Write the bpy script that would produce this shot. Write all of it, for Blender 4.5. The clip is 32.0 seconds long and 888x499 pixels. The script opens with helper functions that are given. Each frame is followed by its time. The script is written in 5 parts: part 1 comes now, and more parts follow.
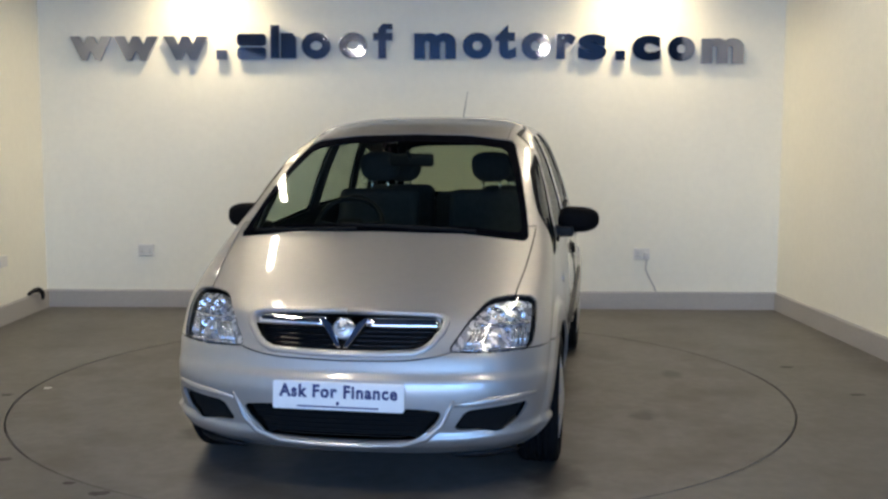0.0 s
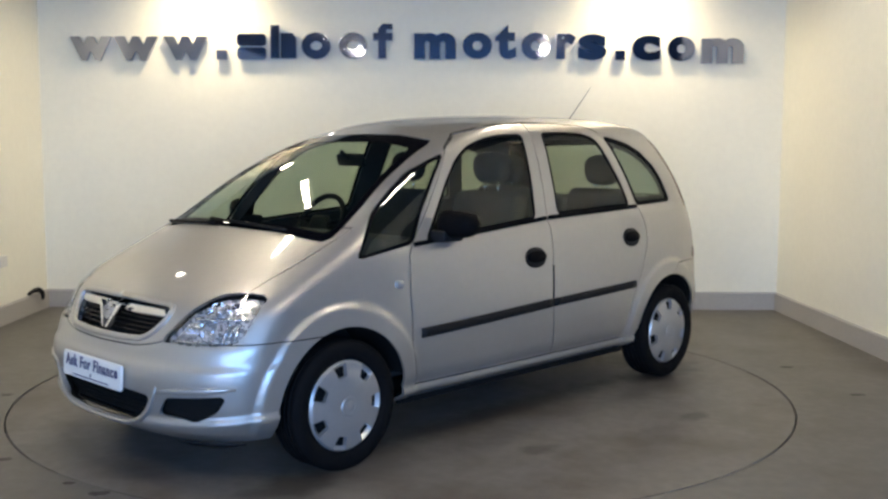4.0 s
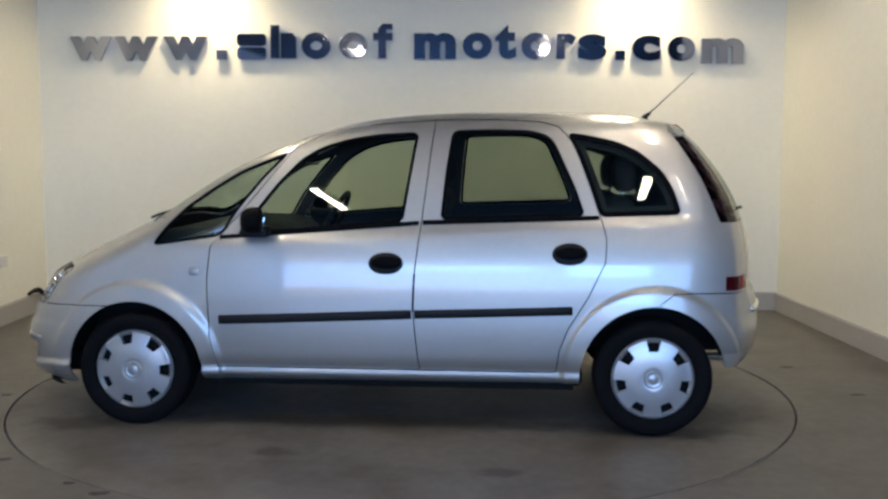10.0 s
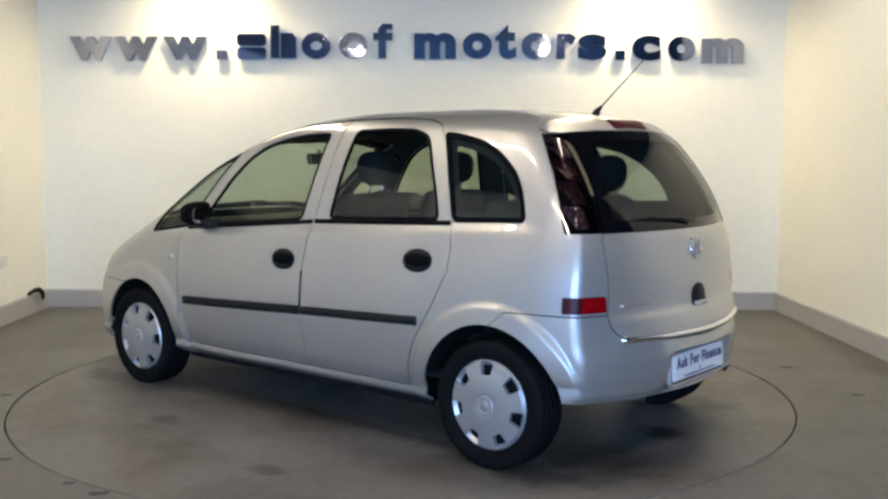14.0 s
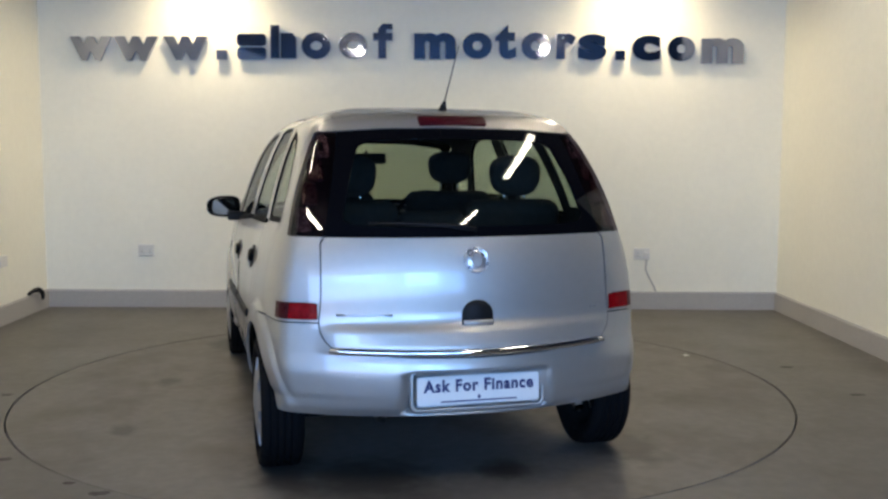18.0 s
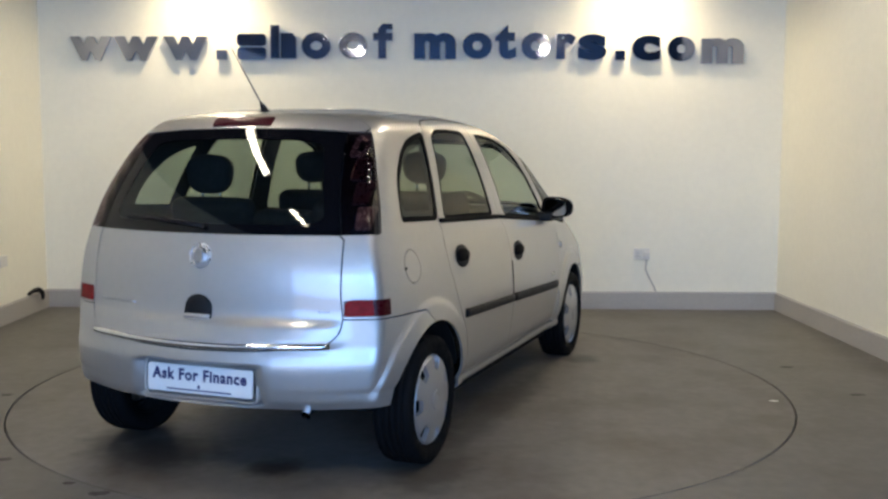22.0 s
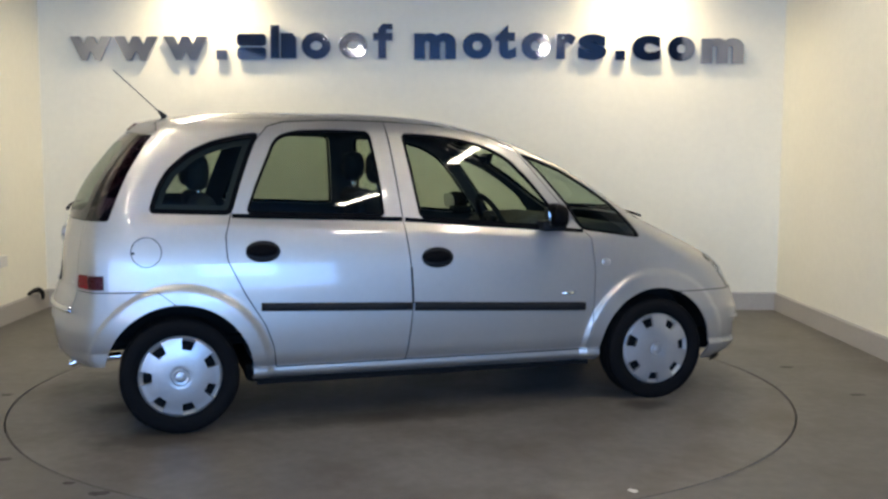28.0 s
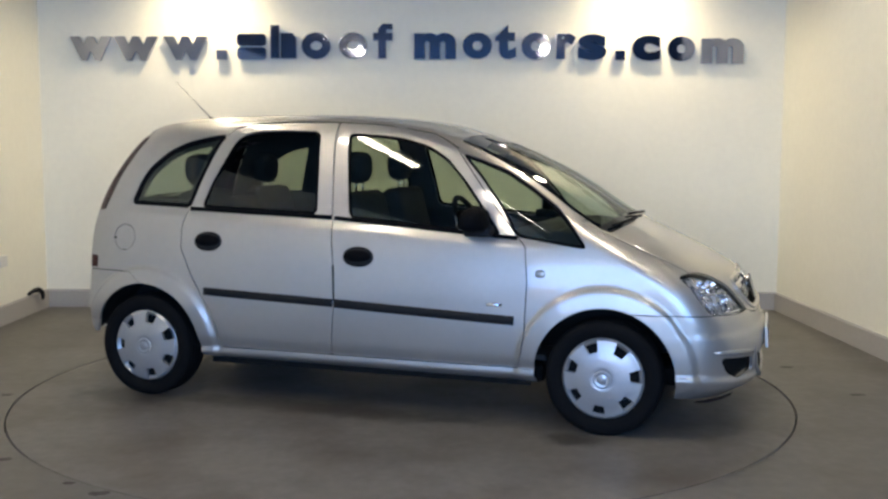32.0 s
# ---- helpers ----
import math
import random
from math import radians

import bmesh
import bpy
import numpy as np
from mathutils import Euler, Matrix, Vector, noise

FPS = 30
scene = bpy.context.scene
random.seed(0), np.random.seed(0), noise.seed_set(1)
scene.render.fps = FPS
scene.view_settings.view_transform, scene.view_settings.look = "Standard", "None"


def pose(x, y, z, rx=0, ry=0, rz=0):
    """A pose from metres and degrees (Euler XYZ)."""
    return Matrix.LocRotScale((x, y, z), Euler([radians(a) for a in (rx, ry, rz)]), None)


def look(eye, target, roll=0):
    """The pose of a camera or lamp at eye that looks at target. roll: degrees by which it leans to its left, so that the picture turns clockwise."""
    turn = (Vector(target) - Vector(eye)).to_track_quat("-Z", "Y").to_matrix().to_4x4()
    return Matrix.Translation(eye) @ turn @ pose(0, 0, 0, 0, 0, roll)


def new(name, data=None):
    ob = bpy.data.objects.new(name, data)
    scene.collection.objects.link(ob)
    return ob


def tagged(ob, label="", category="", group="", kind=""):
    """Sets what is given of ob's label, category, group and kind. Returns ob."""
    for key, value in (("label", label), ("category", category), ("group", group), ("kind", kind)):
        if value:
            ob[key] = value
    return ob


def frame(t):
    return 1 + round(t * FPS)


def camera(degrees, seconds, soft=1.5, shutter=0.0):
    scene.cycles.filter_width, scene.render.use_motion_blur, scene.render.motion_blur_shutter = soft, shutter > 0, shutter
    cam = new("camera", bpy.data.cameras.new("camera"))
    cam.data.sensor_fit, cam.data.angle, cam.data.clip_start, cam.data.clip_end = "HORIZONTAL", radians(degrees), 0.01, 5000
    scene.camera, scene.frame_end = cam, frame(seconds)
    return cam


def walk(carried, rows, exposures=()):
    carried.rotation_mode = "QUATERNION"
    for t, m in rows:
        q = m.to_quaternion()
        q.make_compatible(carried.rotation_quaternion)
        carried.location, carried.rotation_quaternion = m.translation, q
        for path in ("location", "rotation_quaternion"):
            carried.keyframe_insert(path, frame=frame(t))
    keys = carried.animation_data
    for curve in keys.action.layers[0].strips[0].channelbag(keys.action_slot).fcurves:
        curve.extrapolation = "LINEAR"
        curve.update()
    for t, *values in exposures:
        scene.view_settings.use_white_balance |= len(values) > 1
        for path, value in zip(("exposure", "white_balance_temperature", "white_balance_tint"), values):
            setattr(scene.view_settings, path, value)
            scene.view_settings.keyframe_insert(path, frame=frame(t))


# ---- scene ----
cam = camera(47.8, 32.0, soft=2.6)
EYE = look((0.0, -5.937, 1.4008), (0.22601, 0.03072, 0.82180), 0.155)
BASE = 0.47
walk(cam, [(0.0, EYE), (32.0, EYE)], [(t, BASE + s) for t, s in (
    (0.0, -0.05), (2.0, 0.08), (4.0, 0.19), (6.0, 0.34), (7.5, 0.17), (9.0, -0.15), (11.0, 0.0), (12.0, 0.12), (13.0, 0.32), (14.5, 0.40), (17.0, 0.24), (19.0, -0.15),
    (21.0, -0.10), (22.5, 0.10), (24.0, 0.30), (25.5, 0.34), (28.0, 0.14), (30.0, -0.10), (32.0, 0.10))])

# ---- daylight, lamps, exposure ----
world = bpy.data.worlds.new("world")
scene.world = world
world.use_nodes = True
sky = world.node_tree.nodes.new("ShaderNodeTexSky")
sky.sky_type, sky.sun_disc = "NISHITA", False
sky.sun_elevation, sky.sun_rotation = radians(35), radians(200)
world.node_tree.links.new(sky.outputs[0], world.node_tree.nodes["Background"].inputs[0])
world.node_tree.nodes["Background"].inputs[1].default_value = 0.12


def area_lamp(name, m, sx, sy, power, colour):
    data = bpy.data.lights.new(name, "AREA")
    data.shape, data.size, data.size_y, data.energy, data.color = "RECTANGLE", sx, sy, power, colour
    ob = new(name, data)
    ob.matrix_world = m
    return ob


def spot_lamp(name, eye, target, power, colour, angle, blend, radius):
    data = bpy.data.lights.new(name, "SPOT")
    data.energy, data.color, data.spot_size, data.spot_blend, data.shadow_soft_size = power, colour, radians(angle), blend, radius
    ob = new(name, data)
    ob.matrix_world = look(eye, target)
    return ob


# daylight through the wide shop front behind the camera
area_lamp("daylight", look((-0.15, -7.75, 1.35), (-0.15, 0.0, 1.35)), 6.2, 1.4, 172, (0.115, 0.37, 1.0))
area_lamp("daylight_pane", look((1.25, -7.72, 1.65), (1.25, 0.0, 1.65)), 1.25, 0.8, 25, (0.26, 0.60, 1.0))
area_lamp("daylight_pane", look((-0.9, -7.72, 1.75), (-0.9, 0.0, 1.75)), 1.7, 0.5, 11, (0.26, 0.60, 1.0))
# wall-washing downlights close to the back wall
for lamp_x, lamp_c in ((-1.76, (1.0, 0.82, 0.54)), (2.02, (1.0, 0.82, 0.54))):
    spot_lamp("downlight", (lamp_x, 2.63 - 0.05 * lamp_x, 3.0), (lamp_x, 2.84 - 0.05 * lamp_x, 1.2), 60, lamp_c, 172, 1.0, 0.08)
# the same lamps along the side walls
for lamp_x, lamp_y, wall_x, watts in ((-2.80, 1.5, -3.2, 15), (2.74, 1.2, 3.2, 7)):
    spot_lamp("downlight", (lamp_x, lamp_y, 3.0), (wall_x, lamp_y, 1.2), watts, (1.0, 0.91, 0.76), 165, 1.0, 0.06)


# ---- materials ----
def material(name, colour, rough=0.5, metal=0.0, vary=0.08, scale=6.0, bump=0.0, bump_scale=60.0, coat=0.0, coat_rough=0.05, shine=0.5):
    """A surface with broad and fine variation of colour and gloss."""
    m = bpy.data.materials.new(name)
    m.use_nodes = True
    nt = m.node_tree
    b = nt.nodes["Principled BSDF"]
    b.inputs["Metallic"].default_value = metal
    b.inputs["Roughness"].default_value = rough
    b.inputs["Coat Weight"].default_value = coat
    b.inputs["Specular IOR Level"].default_value = shine
    b.inputs["Coat Roughness"].default_value = coat_rough
    b.inputs["Base Color"].default_value = (*colour, 1)
    if vary:
        co = nt.nodes.new("ShaderNodeTexCoord")
        broad, fine = nt.nodes.new("ShaderNodeTexNoise"), nt.nodes.new("ShaderNodeTexNoise")
        broad.inputs["Scale"].default_value, fine.inputs["Scale"].default_value = scale, scale * 14
        broad.inputs["Detail"].default_value, fine.inputs["Detail"].default_value = 5, 4
        add = nt.nodes.new("ShaderNodeMath")
        add.operation = "ADD"
        span = nt.nodes.new("ShaderNodeMapRange")
        span.inputs["From Min"].default_value, span.inputs["From Max"].default_value = 0.7, 1.3
        span.inputs["To Min"].default_value, span.inputs["To Max"].default_value = 1 - vary, 1 + vary
        mix = nt.nodes.new("ShaderNodeMix")
        mix.data_type, mix.blend_type = "RGBA", "MULTIPLY"
        mix.inputs["Factor"].default_value = 1
        mix.inputs["A"].default_value = (*colour, 1)
        for n in (broad, fine):
            nt.links.new(co.outputs["Object"], n.inputs["Vector"])
        nt.links.new(broad.outputs["Fac"], add.inputs[0])
        nt.links.new(fine.outputs["Fac"], add.inputs[1])
        nt.links.new(add.outputs[0], span.inputs["Value"])
        nt.links.new(span.outputs[0], mix.inputs["B"])
        nt.links.new(mix.outputs["Result"], b.inputs["Base Color"])
        gloss = nt.nodes.new("ShaderNodeMapRange")
        gloss.inputs["From Min"].default_value, gloss.inputs["From Max"].default_value = 0.3, 0.7
        gloss.inputs["To Min"].default_value, gloss.inputs["To Max"].default_value = rough * (1 - vary), min(1, rough * (1 + vary))
        nt.links.new(broad.outputs["Fac"], gloss.inputs["Value"])
        nt.links.new(gloss.outputs[0], b.inputs["Roughness"])
        if bump:
            rel, bn = nt.nodes.new("ShaderNodeTexNoise"), nt.nodes.new("ShaderNodeBump")
            rel.inputs["Scale"].default_value, rel.inputs["Detail"].default_value = bump_scale, 6
            bn.inputs["Strength"].default_value, bn.inputs["Distance"].default_value = bump, 0.01
            nt.links.new(co.outputs["Object"], rel.inputs["Vector"])
            nt.links.new(rel.outputs["Fac"], bn.inputs["Height"])
            nt.links.new(bn.outputs[0], b.inputs["Normal"])
    return m


def glass_material(name, tint, gloss_rough=0.0, most=0.5):
    """Thin tinted glass: what is behind shows through, the gloss grows at grazing angles."""
    m = bpy.data.materials.new(name)
    m.use_nodes = True
    nt = m.node_tree
    nt.nodes.remove(nt.nodes["Principled BSDF"])
    clear, shine, face, power, span, mix = (nt.nodes.new("ShaderNode" + k) for k in ("BsdfTransparent", "BsdfGlossy", "LayerWeight", "Math", "MapRange", "MixShader"))
    clear.inputs["Color"].default_value = (*tint, 1)
    shine.inputs["Roughness"].default_value = gloss_rough
    face.inputs["Blend"].default_value = 0.5
    power.operation = "POWER"
    power.inputs[1].default_value = 4.5
    span.inputs["To Min"].default_value, span.inputs["To Max"].default_value = 0.06, most
    nt.links.new(face.outputs["Facing"], power.inputs[0])
    nt.links.new(power.outputs[0], span.inputs["Value"])
    nt.links.new(span.outputs[0], mix.inputs[0])
    nt.links.new(clear.outputs[0], mix.inputs[1])
    nt.links.new(shine.outputs[0], mix.inputs[2])
    nt.links.new(mix.outputs[0], nt.nodes["Material Output"].inputs[0])
    return m


def glow_material(name, colour, strength):
    m = bpy.data.materials.new(name)
    m.use_nodes = True
    b = m.node_tree.nodes["Principled BSDF"]
    b.inputs["Base Color"].default_value = (0.8, 0.8, 0.8, 1)
    b.inputs["Emission Color"].default_value = (*colour, 1)
    b.inputs["Emission Strength"].default_value = strength
    return m


def silver_paint(name):
    """Silver metallic car paint: fine flake, clear coat, faint orange peel and dust."""
    m = material(name, (0.455, 0.437, 0.406), 0.44, 0.70, 0.025, 2.0, 0.0, coat=0.85, coat_rough=0.05)
    nt = m.node_tree
    b = nt.nodes["Principled BSDF"]
    b.inputs["Coat IOR"].default_value = 1.62
    co, flake, peel, b1, b2 = (nt.nodes.new("ShaderNode" + k) for k in ("TexCoord", "TexNoise", "TexNoise", "Bump", "Bump"))
    flake.inputs["Scale"].default_value, peel.inputs["Scale"].default_value = 900, 140
    b1.inputs["Strength"].default_value, b1.inputs["Distance"].default_value = 0.06, 0.002
    b2.inputs["Strength"].default_value, b2.inputs["Distance"].default_value = 0.02, 0.002
    for n in (flake, peel):
        nt.links.new(co.outputs["Object"], n.inputs["Vector"])
    nt.links.new(flake.outputs["Fac"], b1.inputs["Height"])
    nt.links.new(b1.outputs[0], b.inputs["Normal"])
    nt.links.new(peel.outputs["Fac"], b2.inputs["Height"])
    nt.links.new(b2.outputs[0], b.inputs["Coat Normal"])
    return m


WALL = material("wall_paint", (0.840, 0.818, 0.705), 0.65, 0, 0.025, 1.3, 0.10, 90)
CEIL = material("ceiling_paint", (0.012, 0.015, 0.030), 0.8, 0, 0.02, 1.0)
HALL = material("hall_paint", (0.10, 0.11, 0.13), 0.7, 0, 0.1, 0.8)
SKIRT = material("skirting_paint", (0.40, 0.38, 0.35), 0.5, 0, 0.06, 3.0, 0.08, 50)
PAINT = silver_paint("silver_paint")
BLACK = material("black_plastic", (0.010, 0.010, 0.011), 0.55, 0, 0.12, 30, 0.10, 400, shine=0.18)
GLOSS_BLACK = material("gloss_black", (0.003, 0.003, 0.004), 0.04, 0, 0.1, 10, shine=0.25)
TRIM = material("interior_trim", (0.044, 0.044, 0.046), 0.8, 0, 0.15, 12, 0.2, 200, shine=0.2)
CLOTH = material("seat_cloth", (0.042, 0.042, 0.045), 0.95, 0, 0.2, 40, 0.3, 500, shine=0.1)
RUBBER = material("tyre_rubber", (0.0065, 0.0065, 0.0070), 0.75, 0, 0.25, 20, 0.15, 150, shine=0.06)
DARK = material("underside", (0.009, 0.009, 0.009), 0.9, 0, 0.2, 10, shine=0.1)
COVER = material("wheel_silver", (0.43, 0.43, 0.43), 0.34, 0.6, 0.05, 8, coat=0.5)
CHROME = material("chrome", (0.82, 0.82, 0.84), 0.07, 1.0, 0.03, 20)
MARK = material("emblem_silver", (0.55, 0.55, 0.56), 0.28, 0.9, 0.1, 40)
STEEL = material("steel", (0.40, 0.39, 0.38), 0.35, 1.0, 0.15, 20)
WHITE = material("plate_white", (0.82, 0.82, 0.80), 0.3, 0, 0.03, 10, coat=0.4)
NAVY = material("plate_navy", (0.03, 0.035, 0.12), 0.4, 0, 0.1, 40)
LETTER = material("mirrored_letter", (0.29, 0.30, 0.36), 0.05, 1.0, 0.06, 8)
PLASTIC = material("socket_plastic", (0.68, 0.67, 0.63), 0.35, 0, 0.03, 20)
CABLE = material("cable_grey", (0.35, 0.34, 0.33), 0.5, 0, 0.1, 30)
RED = material("red_lens", (0.23, 0.002, 0.004), 0.16, 0, 0.35, 40, shine=0.12)
MAROON = material("maroon_lens", (0.045, 0.002, 0.004), 0.3, 0, 0.15, 60, shine=0.2)
SEAL = material("rubber_seal", (0.0035, 0.0035, 0.004), 0.7, 0, 0.15, 40, shine=0.05)
DEEP_RED = material("deep_red_lens", (0.024, 0.003, 0.006), 0.3, 0, 0.25, 60, shine=0.3)
LAMP_SILVER = material("lamp_silver", (0.70, 0.70, 0.71), 0.17, 0.8, 0.1, 30)
BRAKE = material("brake_lens", (0.040, 0.003, 0.007), 0.45, 0, 0.1, 30, shine=0.08)
LAMP_TRAY = material("lamp_tray_chrome", (0.60, 0.60, 0.61), 0.27, 0.70, 0.14, 40)
REPEATER = material("repeater_lens", (0.42, 0.41, 0.39), 0.2, 0.3, 0.1, 40)
ROSE = material("rose_lens", (0.12, 0.080, 0.090), 0.25, 0.3, 0.35, 60, shine=0.4)
SMOKE = material("smoked_lens", (0.006, 0.0025, 0.003), 0.3, 0, 0.15, 60, shine=0.1)
PANE = glass_material("window_glass", (0.66, 0.74, 0.66))
REAR_PANE = glass_material("tailgate_glass", (0.54, 0.61, 0.55))
TAIL_LENS = glass_material("tail_lamp_glass", (0.43, 0.36, 0.37), 0.0, 0.22)
MIRROR = material("door_mirror_glass", (0.45, 0.46, 0.46), 0.04, 1.0, 0.03, 20)
LENS = glass_material("lamp_glass", (0.93, 0.94, 0.95), 0.0, 0.25)
TUBE = glow_material("fluorescent_tube", (1.0, 0.888, 0.69), 54)
SOIL = material("dirt", (0.05, 0.045, 0.04), 0.9, 0, 0.3, 30)
FLAKE = material("paint_chip", (0.7, 0.7, 0.68), 0.6, 0, 0.1, 30)


def floor_material(name, colour, spots):
    """Grey floor paint with rubbed patches, brown stains and soft dark patches at spots (x, y, rx, ry, depth)."""
    m = material(name, colour, 0.46, 0, 0.16, 1.1, 0.05, 30, shine=0.18)
    nt = m.node_tree
    b = nt.nodes["Principled BSDF"]
    src = b.inputs["Base Color"].links[0].from_socket
    co, st, ramp, mix = (nt.nodes.new("ShaderNode" + k) for k in ("TexCoord", "TexNoise", "ValToRGB", "Mix"))
    st.inputs["Scale"].default_value, st.inputs["Detail"].default_value, st.inputs["Roughness"].default_value = 1.7, 8, 0.62
    ramp.color_ramp.elements[0].position, ramp.color_ramp.elements[1].position = 0.47, 0.66
    ramp.color_ramp.elements[0].color, ramp.color_ramp.elements[1].color = (0, 0, 0, 1), (1, 1, 1, 1)
    mix.data_type = "RGBA"
    mix.inputs["B"].default_value = (colour[0] * 0.60, colour[1] * 0.54, colour[2] * 0.48, 1)

    def math_node(kind, *values):
        n = nt.nodes.new("ShaderNodeMath")
        n.operation = kind
        for s, v in zip(n.inputs, values):
            if isinstance(v, (int, float)):
                s.default_value = v
            else:
                nt.links.new(v, s)
        return n.outputs[0]

    nt.links.new(co.outputs["Object"], st.inputs["Vector"])
    nt.links.new(st.outputs["Fac"], ramp.inputs["Fac"])
    nt.links.new(math_node("MULTIPLY", ramp.outputs["Color"], 0.85 if spots else 0.45), mix.inputs["Factor"])
    nt.links.new(src, mix.inputs["A"])
    last = mix.outputs["Result"]
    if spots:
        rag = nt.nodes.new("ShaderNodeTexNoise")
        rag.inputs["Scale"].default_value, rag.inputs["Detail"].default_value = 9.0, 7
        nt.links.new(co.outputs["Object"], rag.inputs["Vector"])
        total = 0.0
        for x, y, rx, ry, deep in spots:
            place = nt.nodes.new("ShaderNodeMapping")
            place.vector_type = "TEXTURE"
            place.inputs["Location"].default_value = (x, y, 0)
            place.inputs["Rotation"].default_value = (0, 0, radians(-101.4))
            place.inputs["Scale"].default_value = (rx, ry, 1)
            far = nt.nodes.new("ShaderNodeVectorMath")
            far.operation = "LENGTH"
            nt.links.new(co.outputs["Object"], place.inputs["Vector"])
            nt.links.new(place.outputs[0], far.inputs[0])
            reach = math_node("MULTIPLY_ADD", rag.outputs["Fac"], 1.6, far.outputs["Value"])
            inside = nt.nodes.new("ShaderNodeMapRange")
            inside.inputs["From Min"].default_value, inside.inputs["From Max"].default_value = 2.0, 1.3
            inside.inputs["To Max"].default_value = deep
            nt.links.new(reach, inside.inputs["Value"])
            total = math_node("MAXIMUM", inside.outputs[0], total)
        darken = nt.nodes.new("ShaderNodeMix")
        darken.data_type = "RGBA"
        darken.inputs["B"].default_value = (0.026, 0.023, 0.020, 1)
        nt.links.new(total, darken.inputs["Factor"])
        nt.links.new(last, darken.inputs["A"])
        last = darken.outputs["Result"]
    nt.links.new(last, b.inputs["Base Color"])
    return m


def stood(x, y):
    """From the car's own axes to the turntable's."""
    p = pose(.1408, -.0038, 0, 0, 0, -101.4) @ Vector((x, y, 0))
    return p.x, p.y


FLOOR = floor_material("floor_paint", (0.129, 0.122, 0.112), ())
# soft dark patches under the car, by its wheels and beside it
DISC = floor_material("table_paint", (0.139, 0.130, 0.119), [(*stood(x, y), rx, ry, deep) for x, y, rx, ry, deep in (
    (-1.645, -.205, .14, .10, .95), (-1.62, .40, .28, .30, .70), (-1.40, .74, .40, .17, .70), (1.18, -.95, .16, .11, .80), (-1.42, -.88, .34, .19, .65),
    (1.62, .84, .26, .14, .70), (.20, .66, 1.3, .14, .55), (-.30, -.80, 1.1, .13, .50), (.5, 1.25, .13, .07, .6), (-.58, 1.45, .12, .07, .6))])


# ---- mesh tools ----
def mesh_object(name, verts, faces, mat, parent=None, label="", smooth=False, m=None):
    me = bpy.data.meshes.new(name)
    me.from_pydata([tuple(v) for v in verts], [], [tuple(f) for f in faces])
    me.materials.append(mat)
    me.polygons.foreach_set("use_smooth", [smooth] * len(me.polygons))
    me.update()
    ob = new(name, me)
    ob.parent = parent
    if m is not None:
        ob.matrix_basis = m
    if label:
        tagged(ob, label)
    return ob


def part(name, bm, mat, parent=None, label="", smooth=False, m=None):
    me = bpy.data.meshes.new(name)
    bmesh.ops.recalc_face_normals(bm, faces=bm.faces[:])
    bm.to_mesh(me)
    bm.free()
    me.materials.append(mat)
    me.polygons.foreach_set("use_smooth", [smooth] * len(me.polygons))
    ob = new(name, me)
    ob.parent = parent
    if m is not None:
        ob.matrix_basis = m
    if label:
        tagged(ob, label)
    return ob


def box(x0, y0, z0, x1, y1, z1, bevel=0.0, segments=2):
    bm = bmesh.new()
    bmesh.ops.create_cube(bm, size=1)
    for v in bm.verts:
        v.co = Vector(((x0 + x1) / 2 + v.co.x * (x1 - x0), (y0 + y1) / 2 + v.co.y * (y1 - y0), (z0 + z1) / 2 + v.co.z * (z1 - z0)))
    if bevel:
        bmesh.ops.bevel(bm, geom=bm.edges[:], offset=bevel, segments=segments, profile=0.5, affect="EDGES")
    return bm


def lathe(profile, steps=48):
    """Turn (radius, y) pairs about the y axis."""
    verts, faces, k = [], [], len(profile)
    for i in range(steps):
        a = 2 * math.pi * i / steps
        verts += [(r * math.cos(a), y, r * math.sin(a)) for r, y in profile]
    for i in range(steps):
        j = (i + 1) % steps
        faces += [(i * k + q, i * k + q + 1, j * k + q + 1, j * k + q) for q in range(k - 1)]
    return verts, faces


def tube(points, radius, sides=8, ends=True):
    """A round bar along a polyline."""
    verts, faces = [], []
    pts = [Vector(p) for p in points]
    rad = radius if isinstance(radius, (list, tuple)) else [radius] * len(pts)
    for i, p in enumerate(pts):
        d = (pts[min(i + 1, len(pts) - 1)] - pts[max(i - 1, 0)]).normalized()
        a = d.orthogonal().normalized() if i == 0 else (a - d * a.dot(d)).normalized()
        b = d.cross(a)
        verts += [p + (a * math.cos(2 * math.pi * s / sides) + b * math.sin(2 * math.pi * s / sides)) * rad[i] for s in range(sides)]
    for i in range(len(pts) - 1):
        for s in range(sides):
            q = (s + 1) % sides
            faces.append((i * sides + s, i * sides + q, (i + 1) * sides + q, (i + 1) * sides + s))
    if ends:
        faces += [tuple(range(sides))[::-1], tuple((len(pts) - 1) * sides + s for s in range(sides))]
    return verts, faces


def prism(outline, depth, bevel=0.0):
    """A slab of a closed (a, b) outline: a along x, b along z, depth towards -y."""
    bm = bmesh.new()
    f = bm.faces.new([bm.verts.new((a, 0, b)) for a, b in outline])
    ext = bmesh.ops.extrude_face_region(bm, geom=[f])
    for v in ext["geom"]:
        if isinstance(v, bmesh.types.BMVert):
            v.co.y -= depth
    if bevel:
        bmesh.ops.bevel(bm, geom=bm.edges[:], offset=bevel, segments=1, affect="EDGES")
    return bm


def rounded(x0, z0, x1, z1, r, n=5):
    out = []
    for cx, cz, a0 in ((x1 - r, z1 - r, 0), (x0 + r, z1 - r, 90), (x0 + r, z0 + r, 180), (x1 - r, z0 + r, 270)):
        out += [(cx + r * math.cos(radians(a0 + 90 * i / n)), cz + r * math.sin(radians(a0 + 90 * i / n))) for i in range(n + 1)]
    return out


